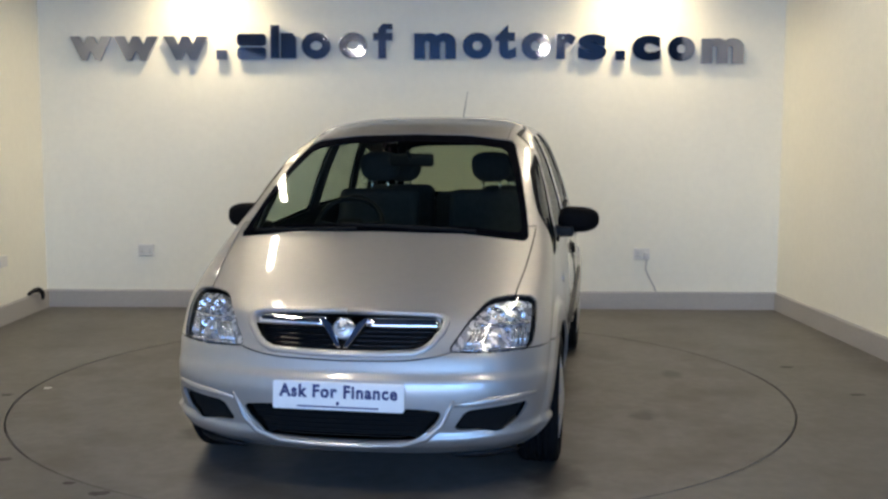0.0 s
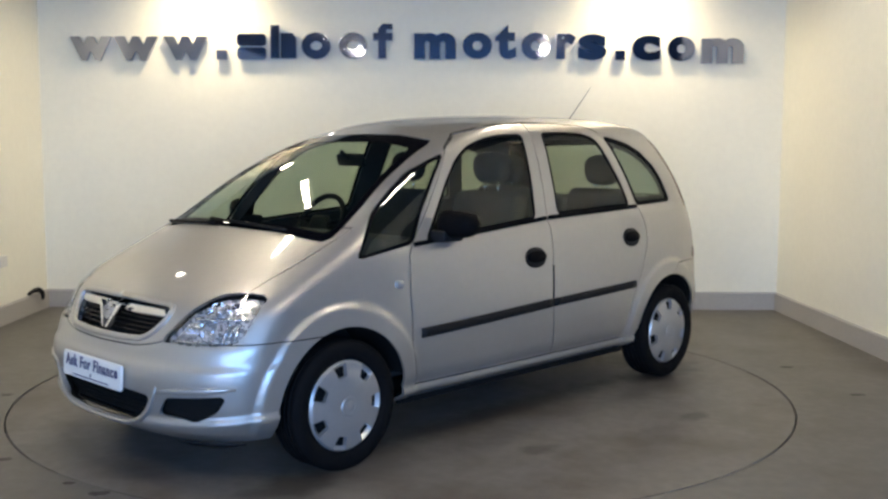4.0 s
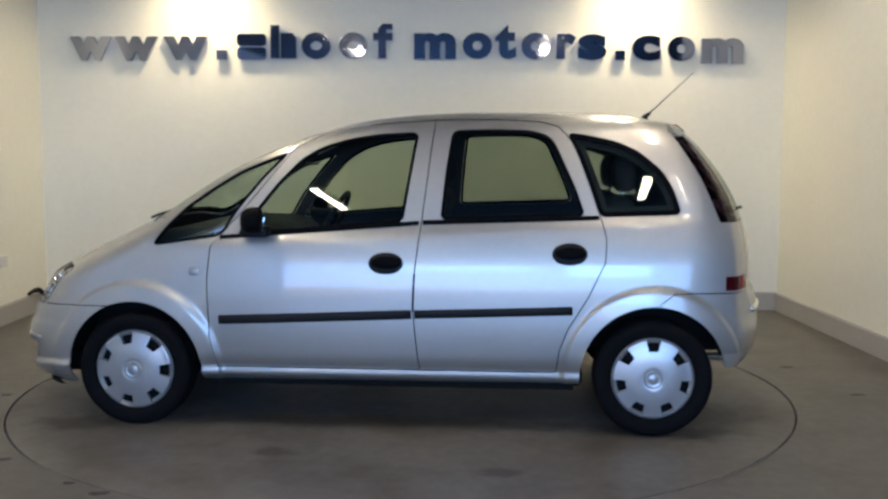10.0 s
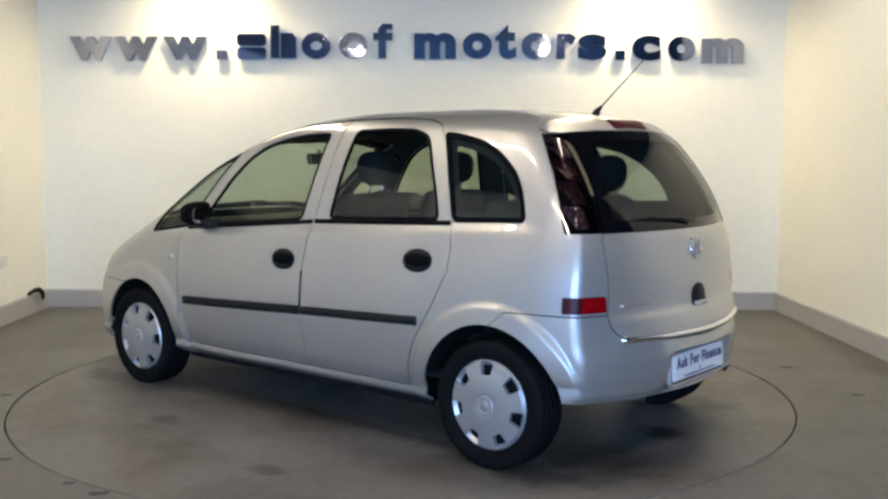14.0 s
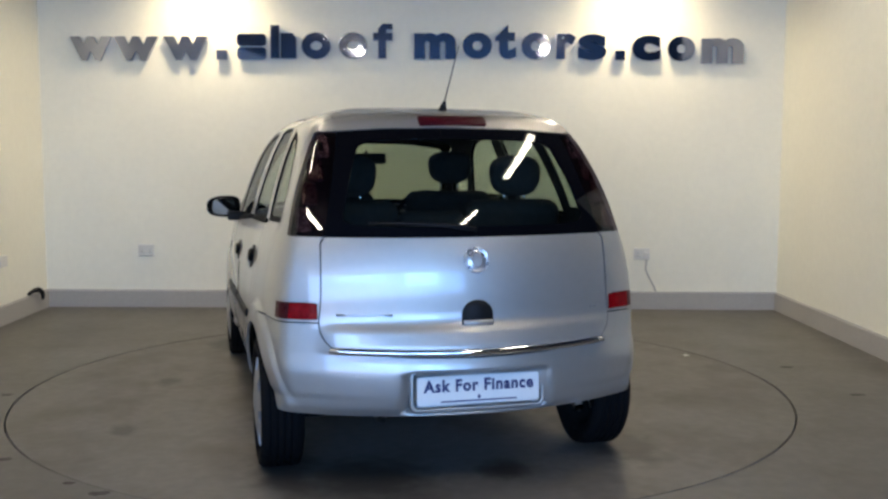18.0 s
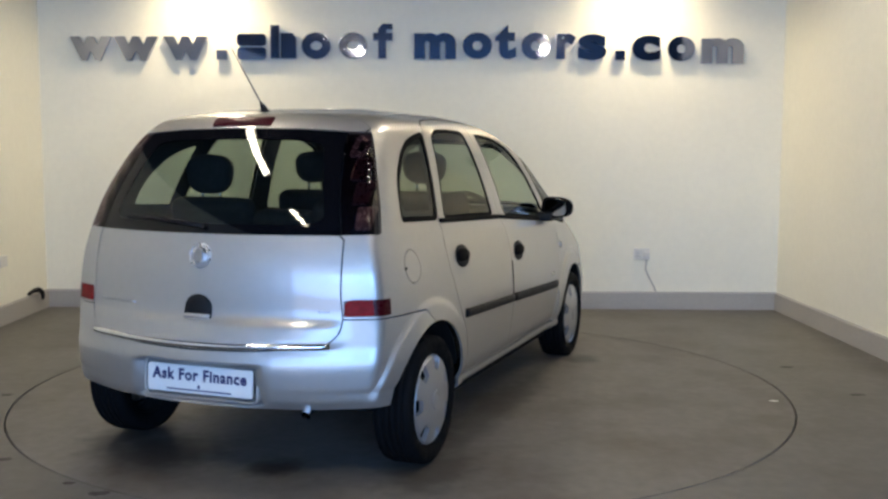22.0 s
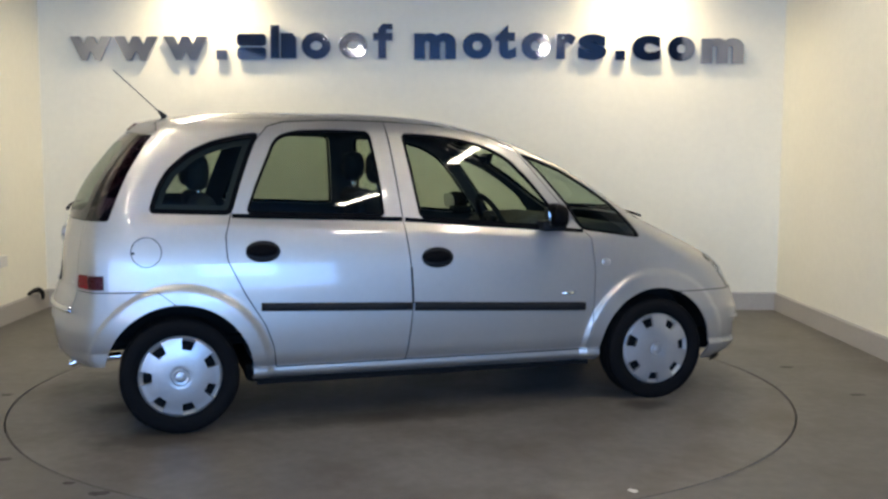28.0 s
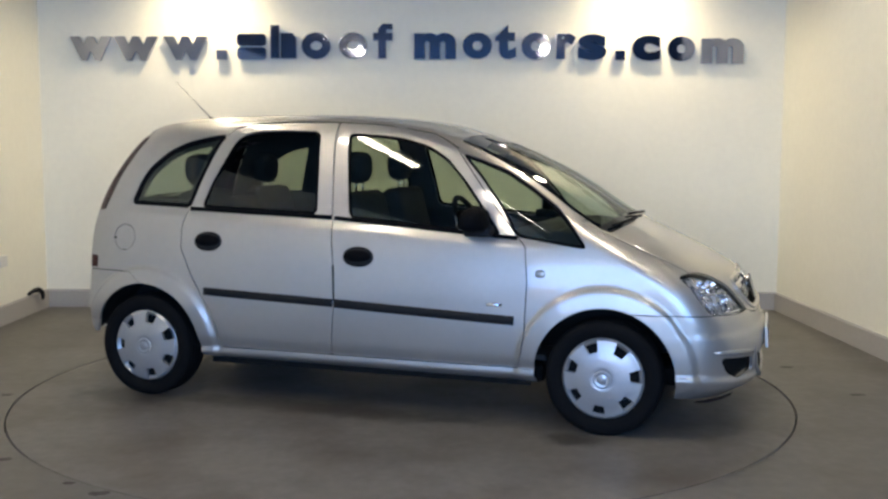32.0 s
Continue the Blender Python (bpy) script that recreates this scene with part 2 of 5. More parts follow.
def text_mesh(body, size, extrude, bold=0.0, spaced=1.0):
    """A mesh of letters in Blender's own font, lying in x and y, thickness along z."""
    cu = bpy.data.curves.new("lettering", "FONT")
    cu.body, cu.size, cu.extrude, cu.offset, cu.resolution_u, cu.space_character = body, size, extrude, bold, 4, spaced
    ob = bpy.data.objects.new("lettering", cu)
    scene.collection.objects.link(ob)
    me = bpy.data.meshes.new_from_object(ob.evaluated_get(bpy.context.evaluated_depsgraph_get()))
    bpy.data.objects.remove(ob)
    bpy.data.curves.remove(cu)
    return me


# ---- the room ----
BL, BR = Vector((-3.25, 3.19, 0)), Vector((3.32, 2.86, 0))
ALONG = (BR - BL).normalized()
INTO = Vector((ALONG.y, -ALONG.x, 0))
TOP = 3.05
LEFT_END, RIGHT_END = Vector((-3.42, -7.8, 0)), Vector((3.21, -1.9, 0))
HALL_X, FRONT_Y = 9.5, -7.8
TABLE_R = 2.215


def wall_slab(name, a, b, z0, z1, thick, mat, label=""):
    """A wall from a to b, its face on that line and its thickness to the left of the way."""
    d = (b - a).normalized()
    n = Vector((-d.y, d.x, 0)) * thick
    v = [(*(p + o).xy, z) for z in (z0, z1) for p, o in ((a, n * 0), (b, n * 0), (b, n), (a, n))]
    f = [(0, 1, 2, 3), (7, 6, 5, 4), (0, 4, 5, 1), (1, 5, 6, 2), (2, 6, 7, 3), (3, 7, 4, 0)]
    return tagged(mesh_object(name, v, f, mat), label, "wall", kind="structure")


wall_slab("wall_north", BL - ALONG * 0.2, BR + ALONG * 0.2, 0, TOP, 0.2, WALL, "smooth off-white painted back wall of the showroom bay")
wall_slab("wall_west", LEFT_END, BL, 0, TOP, 0.2, WALL, "smooth off-white painted side wall with low skirting")
wall_slab("wall_east", BR, RIGHT_END, 0, TOP, 0.2, WALL, "smooth off-white painted side wall ending at the hall")
wall_slab("wall_hall_north", Vector((3.41, -1.9, 0)), Vector((HALL_X, -1.9, 0)), 0, TOP, 0.2, HALL, "dark painted wall of the adjoining hall")
wall_slab("wall_hall_east", Vector((HALL_X, -1.7, 0)), Vector((HALL_X, FRONT_Y, 0)), 0, TOP, 0.2, HALL, "dark painted side wall of the hall")
# front wall with a wide glazed opening
wall_slab("wall_south", Vector((HALL_X + 0.2, FRONT_Y, 0)), Vector((3.1, FRONT_Y, 0)), 0, TOP, 0.2, HALL, "dark painted front wall beside the shop front")
wall_slab("wall_south_west", Vector((-3.30, FRONT_Y, 0)), Vector((-3.7, FRONT_Y, 0)), 0, TOP, 0.2, HALL, "dark painted front wall beside the shop front")
wall_slab("wall_south_head", Vector((3.1, FRONT_Y, 0)), Vector((-3.30, FRONT_Y, 0)), 2.8, TOP, 0.2, HALL, "dark painted head above the shop front")
tagged(mesh_object("ceiling", *(lambda v: (v, [(0, 1, 2, 3), (7, 6, 5, 4), (0, 4, 5, 1), (1, 5, 6, 2), (2, 6, 7, 3), (3, 7, 4, 0)]))(
    [(x, y, z) for z in (TOP, TOP + 0.2) for x, y in ((-3.8, -9.9), (9.8, -9.9), (9.8, 3.6), (-3.8, 3.6))]), CEIL),
    "plain dark painted ceiling", "ceiling", kind="structure")

# floor with a round hole for the turntable
ring = [(math.cos(2 * math.pi * i / 128), math.sin(2 * math.pi * i / 128)) for i in range(128)]
fv, ff = [], []
for cx, cy in ring:
    k = 1 / max(abs(cx), abs(cy))
    fv += [(cx * (TABLE_R + 0.009), cy * (TABLE_R + 0.009), -0.03), (cx * (TABLE_R + 0.009), cy * (TABLE_R + 0.009), 0), (cx * k * 2.8, cy * k * 2.8, 0)]
for i in range(128):
    j = (i + 1) % 128
    ff += [(3 * i, 3 * j, 3 * j + 1, 3 * i + 1), (3 * i + 1, 3 * j + 1, 3 * j + 2, 3 * i + 2)]
q = len(fv)
fv += [(x, y, 0) for x, y in ((-2.8, -2.8), (2.8, -2.8), (2.8, 2.8), (-2.8, 2.8), (-4, -16), (10, -16), (10, 3.6), (-4, 3.6))]
ff += [(q, q + 4, q + 5, q + 1), (q + 1, q + 5, q + 6, q + 2), (q + 2, q + 6, q + 7, q + 3), (q + 3, q + 7, q + 4, q)]
tagged(mesh_object("floor", fv, ff, FLOOR), "worn grey painted concrete showroom floor", "floor", kind="structure")
pit = [(cx * (TABLE_R + 0.05), cy * (TABLE_R + 0.05), -0.05) for cx, cy in ring]
tagged(mesh_object("floor_pit", pit, [tuple(range(128))], DARK), "dark pit below the turntable's rim", "pit", kind="structure")


def skirting(name, a, b, height=0.16, thick=0.02):
    d = (b - a).normalized()
    n = Vector((d.y, -d.x, 0))
    prof = [(0.0, 0.0), (thick, 0.0), (thick, height - 0.012), (thick - 0.008, height), (0.0, height)]
    v = [(*(p + n * (o + 0.002)).xy, z + 0.001) for p in (a, b) for o, z in prof]
    f = [(i, (i + 1) % 5, 5 + (i + 1) % 5, 5 + i) for i in range(5)] + [(4, 3, 2, 1, 0), (5, 6, 7, 8, 9)]
    tagged(mesh_object(name, v, f, SKIRT), "beige-grey painted skirting board along the wall", "skirting", kind="structure")


skirting("baseboard", BL, BR)
skirting("baseboard", LEFT_END, BL + (LEFT_END - BL).normalized() * 0.024)
skirting("baseboard", BR + (RIGHT_END - BR).normalized() * 0.024, RIGHT_END)


# ---- the car: its skin ----
def curve(pts):
    """A smooth monotone curve through (a, b) pairs."""
    a = np.array([p[0] for p in pts], float)
    b = np.array([p[1] for p in pts], float)
    h, d = np.diff(a), np.diff(b) / np.diff(a)
    m = np.zeros(len(a))
    m[0], m[-1] = d[0], d[-1]
    for i in range(1, len(a) - 1):
        if d[i - 1] * d[i] > 0:
            w1, w2 = 2 * h[i] + h[i - 1], h[i] + 2 * h[i - 1]
            m[i] = (w1 + w2) / (w1 / d[i - 1] + w2 / d[i])

    def at(x):
        x = np.clip(np.asarray(x, float), a[0], a[-1])
        i = np.clip(np.searchsorted(a, x) - 1, 0, len(a) - 2)
        s = (x - a[i]) / h[i]
        return ((1 + 2 * s) * (1 - s) ** 2 * b[i] + s * (1 - s) ** 2 * h[i] * m[i]
                + s * s * (3 - 2 * s) * b[i + 1] + s * s * (s - 1) * h[i] * m[i + 1])
    return at


NOSE = curve([(.19, 1.96), (.25, 2.04), (.35, 2.065), (.45, 2.073), (.52, 2.06), (.58, 2.035), (.62, 2.01), (.68, 1.975), (.74, 1.935),
              (.78, 1.885), (.83, 1.80), (.906, 1.649), (.99, 1.459), (1.055, 1.332), (1.159, 1.173), (1.263, 1.015), (1.348, .857),
              (1.42, .70), (1.48, .543), (1.536, .386), (1.593, .073), (1.613, -.20), (1.6235, -.50)])
TAIL = curve([(.19, -1.915), (.25, -1.945), (.35, -1.962), (.45, -1.968), (.6, -1.95), (.70, -1.94), (.83, -1.93), (.97, -1.895),
              (1.065, -1.86), (1.21, -1.795), (1.386, -1.67), (1.49, -1.578), (1.52, -1.548), (1.545, -1.513), (1.565, -1.465),
              (1.585, -1.36), (1.604, -1.187), (1.617, -.90), (1.6235, -.60)])
WIDE = curve([(.19, .74), (.25, .79), (.30, .82), (.35, .835), (.45, .847), (.55, .853), (.65, .853), (.75, .848), (.85, .838), (.93, .823), (1.0, .804), (1.05, .788),
              (1.2, .745), (1.35, .69), (1.45, .645), (1.5, .615), (1.54, .575), (1.57, .52), (1.59, .46), (1.605, .38), (1.615, .27), (1.6235, .04)])
FRONT_ROUND = curve([(.19, .36), (.45, .37), (.60, .37), (.75, .37), (.85, .38), (.95, .335), (1.05, .29), (1.3, .27), (1.5, .27), (1.58, .40), (1.612, .25), (1.6235, .035)])
REAR_ROUND = curve([(.19, .54), (.45, .60), (.77, .59), (1.06, .45), (1.25, .40), (1.4, .345), (1.52, .30), (1.58, .38), (1.612, .2), (1.6235, .035)])
TAPER = curve([(-2, .945), (-1.6, .962), (-1.2, .985), (-.7, 1), (.5, 1), (1.0, .985), (1.3, .965), (1.7, .95), (2.1, .93)])


def calm(f, lo, hi, reach):
    """The same curve without its small unevenness between lo and hi."""
    def at(z):
        z = np.asarray(z, float)
        r = reach * np.clip((z - lo) / .06, 0, 1) * np.clip((hi - z) / .06, 0, 1)
        return sum(w * f(z + r * k) for k, w in ((-1, .1), (-.66, .15), (-.33, .17), (0, .16), (.33, .17), (.66, .15), (1, .1)))
    return at


NOSE, TAIL = calm(NOSE, .84, 1.58, .07), calm(TAIL, .66, 1.56, .07)
FRONT_ROUND, REAR_ROUND, WIDE = calm(FRONT_ROUND, .62, 1.56, .09), calm(REAR_ROUND, .62, 1.56, .09), calm(WIDE, .33, 1.52, .06)


def rear_corner():
    """The plan of a rear corner in its own measure: depth from the tail against part of the width, with a softly rounded crease."""
    u = np.linspace(0, .949, 300)
    d = np.linspace(.3602, .83, 200)[1:]
    p = np.concatenate([np.stack([.40 * u ** 2, u], 1), np.stack([d, 1 - .16 * ((.83 - d) / .83) ** 2], 1)])
    s = np.concatenate([[0], np.cumsum(np.hypot(*np.diff(p, axis=0).T))])
    at = lambda q: np.stack([np.interp(q, s, p[:, k]) for k in (0, 1)], -1)
    t = np.linspace(0, s[-1], 500)
    r = np.minimum(.045, np.minimum(t, s[-1] - t))
    q = sum(at(t + r * k) for k in np.linspace(-1, 1, 9)) / 9
    # closer steps round the crease
    w = np.cumsum(1 + 4 * np.exp(-((q[:, 1] - .95) / .05) ** 2))
    pick = np.interp(np.linspace(w[0], w[-1], 64), w, np.arange(500))
    return np.stack([np.interp(pick, np.arange(500), q[:, k]) for k in (0, 1)], 1)


CORNER = rear_corner()


def flank(x, z):
    """Half the body's width at x and z."""
    n = 2.4
    xf, xr, lf, lr = NOSE(z), TAIL(z), FRONT_ROUND(z), REAR_ROUND(z)
    s = np.clip((x - (xf - lf)) / lf, 0, 1)
    return WIDE(z) * TAPER(x) * (1 - s ** n) ** (1 / n) * np.interp((x - xr) / lr, CORNER[:, 0], CORNER[:, 1])


def low_edge(x):
    return np.interp(x, [-2.1, -1.75, -1.45, -0.95, 0.95, 1.5, 1.8, 2.1], [.335, .335, .33, .245, .235, .20, .19, .19])


HUBS = [(1.315, 0.288), (-1.315, 0.292)]
LEVELS = np.concatenate([np.linspace(.19, .6, 38), np.linspace(.6, 1.5, 76)[1:], np.linspace(1.5, 1.6, 16)[1:], [1.604, 1.608, 1.612, 1.616, 1.6195, 1.6225, 1.6235]])


def skin():
    """The whole outer skin as rings from the sills up to the roof: places, normals, triangles."""
    rows = []
    for lv in LEVELS:
        xf, xr, lf, lr = (float(c(lv)) for c in (NOSE, TAIL, FRONT_ROUND, REAR_ROUND))
        a = np.linspace(0, math.pi / 2, 56)
        fx, fq = np.cos(a) ** (2 / 2.4), np.sin(a) ** (2 / 2.4)
        fx[-1], fq[0] = 0, 0
        xs = np.concatenate([xf - lf + lf * fx, np.linspace(xf - lf, xr + lr * .83, 220)[1:-1], (xr + lr * CORNER[:, 0])[::-1]])
        qs = np.concatenate([fq, np.ones(218), CORNER[::-1, 1]])
        y = np.where(xs < -1.42, WIDE(max(lv, .30)), WIDE(lv)) * TAPER(xs) * qs
        z = np.full(len(xs), lv)
        lo = lv < .6
        if lo:
            low = low_edge(xs) + np.where(xs < -1.4, .020 * np.clip(np.abs(y) / .8, 0, 1) ** 8, 0)
            z = low + (lv - .19) / .41 * (.6 - low)
        # swollen wheel arches and a stepped sill
        side = np.clip((y - .55) / .2, 0, 1)
        for hx, hz in HUBS:
            r = np.hypot(xs - hx, z - hz)
            y = y + side * (.017 * np.clip((.455 - r) / .016, 0, 1) + .008 * np.clip((.44 - r) / .085, 0, 1))
        sill = np.clip((.316 - z) / .040, 0, 1) * np.clip((1.0 - np.abs(xs)) / .02, 0, 1)
        y = y + side * sill * (.036 - .020 * np.clip((.262 - z) / .02, 0, 1))
        # the ledge below the side windows
        waist = np.interp(xs, [-1.45, -1.05, .87, 1.2], [1.075, 1.060, .955, .94])
        y = y + side * .013 * (np.clip((waist - z) / .04 + .5, 0, 1) - 1) * np.clip((xs + 1.55) / .15, 0, 1) * np.clip((1.15 - xs) / .2, 0, 1)
        # the hollow for the rear plate
        hollow = np.clip((.305 - np.abs(y + .01)) / .02, 0, 1) * np.clip((z - .345) / .015, 0, 1) * np.clip((.525 - z) / .02, 0, 1) * (xs < -1.6)
        xs = xs + .062 * hollow
        # the step along the front bumper
        xs = xs - .011 * np.clip((z - .505) / .02, 0, 1) * np.clip((.60 - z) / .06, 0, 1) * np.clip((xs - 1.55) / .15, 0, 1)
        # the lower lip of the front bumper
        lip = np.clip((xs - 1.56) / .1, 0, 1) * np.clip((.292 + .030 * np.clip((y - .5) / .3, 0, 1) - z) / .022, 0, 1)
        xs = xs + .020 * lip * np.clip((xs - 1.6) / .4, 0, 1)
        y = y + .022 * lip * np.clip((y - .42) / .25, 0, 1)
        # the flatter upper tailgate above its ledge
        soft = lambda q: np.clip(q, 0, 1) ** 2 * (3 - 2 * np.clip(q, 0, 1))
        dish = .036 * soft((z - .56) / .20) * soft((1.16 - z) / .44) * np.clip(1 - (y / .66) ** 2, 0, 1)
        ledge = .012 * soft((.715 - z) / .032) * soft((z - .590) / .03) * np.clip((.62 - np.abs(y)) / .03, 0, 1)
        xs = np.where(xs < -1.5, xs + dish - ledge, xs)
        half = np.stack([xs, y, z], 1)
        rows.append(np.concatenate([half, half[-2:0:-1] * [1, -1, 1]]))
    P = np.array(rows)
    nv, nu = P.shape[:2]
    V = P.reshape(-1, 3)
    i = np.arange(nv - 1)[:, None] * nu + np.arange(nu)[None]
    j = np.arange(nv - 1)[:, None] * nu + (np.arange(nu) + 1)[None] % nu
    T = np.concatenate([np.stack([i, j, j + nu], -1).reshape(-1, 3), np.stack([i, j + nu, i + nu], -1).reshape(-1, 3)])
    top = (nv - 1) * nu
    cap = [(top, top + k, top + k + 1) for k in range(1, nu - 1)]
    T = np.concatenate([T, cap])
    N = np.zeros_like(V)
    fn = np.cross(V[T[:, 1]] - V[T[:, 0]], V[T[:, 2]] - V[T[:, 0]])
    for c in range(3):
        np.add.at(N, T[:, c], fn)
    N /= np.linalg.norm(N, axis=1)[:, None] + 1e-12
    if N[nu * 40 + 100, 1] < 0:
        N, T = -N, T[:, ::-1]
    return V, N, T


def split(mesh, field):
    """Cut a mesh along the line where field is 0: (field below 0, the rest)."""
    V, N, T = mesh
    f = field(V) if callable(field) else field
    f = np.where(np.abs(f) < 1e-7, 1e-7, f)
    s = f < 0
    c = s[T].sum(1)
    tin, tout = [tuple(t) for t in T[c == 3]], [tuple(t) for t in T[c == 0]]
    nv, nn, made = list(V), list(N), {}

    def cut(a, b):
        k = (min(a, b), max(a, b))
        if k not in made:
            w = f[a] / (f[a] - f[b])
            made[k] = len(nv)
            n = N[a] * (1 - w) + N[b] * w
            nv.append(V[a] * (1 - w) + V[b] * w)
            nn.append(n / (np.linalg.norm(n) + 1e-12))
        return made[k]

    for t in T[(c == 1) | (c == 2)]:
        one = s[t]
        lone = int(np.argmax(one)) if one.sum() == 1 else int(np.argmin(one))
        a, b, d = (int(t[(lone + k) % 3]) for k in range(3))
        p, q = cut(a, b), cut(a, d)
        tip, rest = [(a, p, q)], [(p, b, d), (p, d, q)]
        (tin if one.sum() == 1 else tout).extend(tip)
        (tout if one.sum() == 1 else tin).extend(rest)
    nv, nn = np.array(nv), np.array(nn)
    return tuple(pack((nv, nn, np.array(x, int).reshape(-1, 3))) for x in (tin, tout))


def pack(mesh):
    V, N, T = mesh
    used, inv = np.unique(T, return_inverse=True)
    return V[used], N[used], inv.reshape(-1, 3)


def gap_split(mesh, field, gap=0.0030):
    """Cut a panel out with a shut line round it."""
    f = field(mesh[0])
    inside, _ = split(mesh, f + gap)
    _, outside = split(mesh, f - gap)
    return inside, outside


def poly_field(poly, a, b):
    """Signed distance to a closed polygon in the axes a, b of the car; below 0 inside."""
    pts = np.array(poly, float)

    def at(V):
        p = V[:, [a, b]]
        d2, odd = np.full(len(p), 1e9), np.zeros(len(p), bool)
        for (x0, y0), (x1, y1) in zip(pts, np.roll(pts, -1, 0)):
            e = np.array([x1 - x0, y1 - y0])
            t = np.clip(((p - [x0, y0]) @ e) / (e @ e), 0, 1)
            d2 = np.minimum(d2, ((p - [x0, y0] - t[:, None] * e) ** 2).sum(1))
            if y0 != y1:
                odd ^= ((y0 > p[:, 1]) != (y1 > p[:, 1])) & (p[:, 0] < (x1 - x0) * (p[:, 1] - y0) / (y1 - y0) + x0)
        return np.where(odd, -1, 1) * np.sqrt(d2)
    return at


def soften(poly, times=2, reach=.020):
    """Round a polygon's corners."""
    p = np.array(poly, float)
    for k in range(times):
        n = np.roll(p, -1, 0)
        w = np.minimum(.25, reach / 2.6 ** k / np.linalg.norm(n - p, axis=1))[:, None]
        p = np.stack([p * (1 - w) + n * w, p * w + n * (1 - w)], 1).reshape(-1, 2)
    return p


def side_field(poly, sgn):
    f = poly_field(poly, 0, 2)
    return lambda V: np.maximum(f(V), .30 - sgn * V[:, 1])


def end_field(poly, front, sgn=0):
    """A polygon in (y, z), on the nose or the tail; sgn picks one side of a mirrored outline."""
    f = poly_field(poly, 1, 2)

    def at(V):
        W = V * [1, sgn, 1] if sgn else V
        r = f(W)
        return np.maximum(r, (.0 - V[:, 0]) if front else (V[:, 0] + 1.2))
    return at


def both(poly):
    """A polygon for one half, from the middle outwards, mirrored to the other half."""
    return [(y, z) for y, z in poly] + [(-y, z) for y, z in poly[::-1] if y > 1e-6]


def skin_part(name, mesh, mat, parent, label="", offset=0.0, rim=0.012):
    """A piece of the skin as an object: its own normals, moved in or out, its edge turned inwards."""
    V, N, T = mesh
    if not len(T):
        return None
    V = V + N * offset
    nv, nn, faces = [V], [N], [tuple(t) for t in T]
    if rim:
        e = np.concatenate([T[:, [0, 1]], T[:, [1, 2]], T[:, [2, 0]]])
        key = np.sort(e, 1)
        _, first, cnt = np.unique(key, axis=0, return_index=True, return_counts=True)
        edge = e[first[cnt == 1]]
        base = len(V)
        a, b = V[edge[:, 0]], V[edge[:, 1]]
        na, nb = N[edge[:, 0]], N[edge[:, 1]]
        out = np.cross(b - a, na + nb)
        out /= np.linalg.norm(out, axis=1)[:, None] + 1e-12
        nv += [a, b, b - nb * rim, a - na * rim]
        nn += [out] * 4
        k = len(edge)
        faces += [(base + k + i, base + i, base + 3 * k + i, base + 2 * k + i) for i in range(k)]
    nv, nn = np.concatenate(nv), np.concatenate(nn)
    ob = mesh_object(name, nv, faces, mat, parent, label, True)
    ob.data.normals_split_custom_set_from_vertices([tuple(n) for n in nn])
    return ob


def sheet(mesh, axis):
    """The same piece, with the even curvature of one bent sheet of glass in its normals."""
    V, N, T = mesh
    sgn = np.sign(V[:, 1].mean()) if axis == 1 else 1.0
    z = V[:, 2] - V[:, 2].mean()
    if axis == 1:
        x = V[:, 0] - V[:, 0].mean()
        A = np.stack([np.ones(len(x)), x, z, x * x, x * z, z * z], 1)
        c = np.linalg.lstsq(A, V[:, 1], rcond=None)[0]
        n = np.stack([-(c[1] + 2 * c[3] * x + c[4] * z), np.ones(len(x)), -(c[2] + c[4] * x + 2 * c[5] * z)], 1) * sgn
    else:
        y = V[:, 1]
        A = np.stack([np.ones(len(y)), z, y * y, z * z, y * y * z], 1)
        c = np.linalg.lstsq(A, V[:, 0], rcond=None)[0]
        n = np.stack([np.ones(len(y)), -2 * y * (c[2] + c[4] * z), -(c[1] + 2 * c[3] * z + c[4] * y * y)], 1)
        n *= 1 if V[:, 0].mean() > 0 else -1
    return V, n / np.linalg.norm(n, axis=1)[:, None], T


def thin(mesh):
    """The same piece without any change of shape, for linings behind it."""
    return mesh[0].copy(), mesh[1].copy(), mesh[2].copy()


car = tagged(new("car"), "silver five-door compact people carrier with black door mouldings", "car")

SAIL = soften([(1.226, .922), (1.149, 1.028), (1.061, 1.124), (.922, 1.223), (.783, 1.309), (.636, 1.366), (.525, 1.402), (.640, 1.282), (.776, 1.113), (.858, .975)])
FRONT_WINDOW = soften([(.786, .978), (.683, 1.114), (.574, 1.254), (.463, 1.368), (.351, 1.434), (.207, 1.475), (.063, 1.495), (-.135, 1.505), (-.068, 1.050)])
REAR_WINDOW = soften([(-.255, 1.064), (-.277, 1.312), (-.304, 1.514), (-.521, 1.521), (-.696, 1.516), (-.782, 1.492), (-.824, 1.457), (-.876, 1.342), (-.929, 1.228), (-.978, 1.088)])
QUARTER_WINDOW = soften([(-.885, 1.503), (-.987, 1.490), (-1.132, 1.458), (-1.245, 1.406), (-1.356, 1.315), (-1.409, 1.229), (-1.452, 1.097), (-1.048, 1.083), (-1.001, 1.229), (-.937, 1.4)])
FRONT_DOOR = [(.869, .972), (.767, 1.091), (.631, 1.259), (.501, 1.423), (.355, 1.497), (.064, 1.547), (-.216, 1.566), (-.161, 1.045), (-.133, .809), (-.125, .61),
              (-.150, .36), (-.158, .308), (.880, .308), (.914, .465), (.926, .75), (.910, .93)]
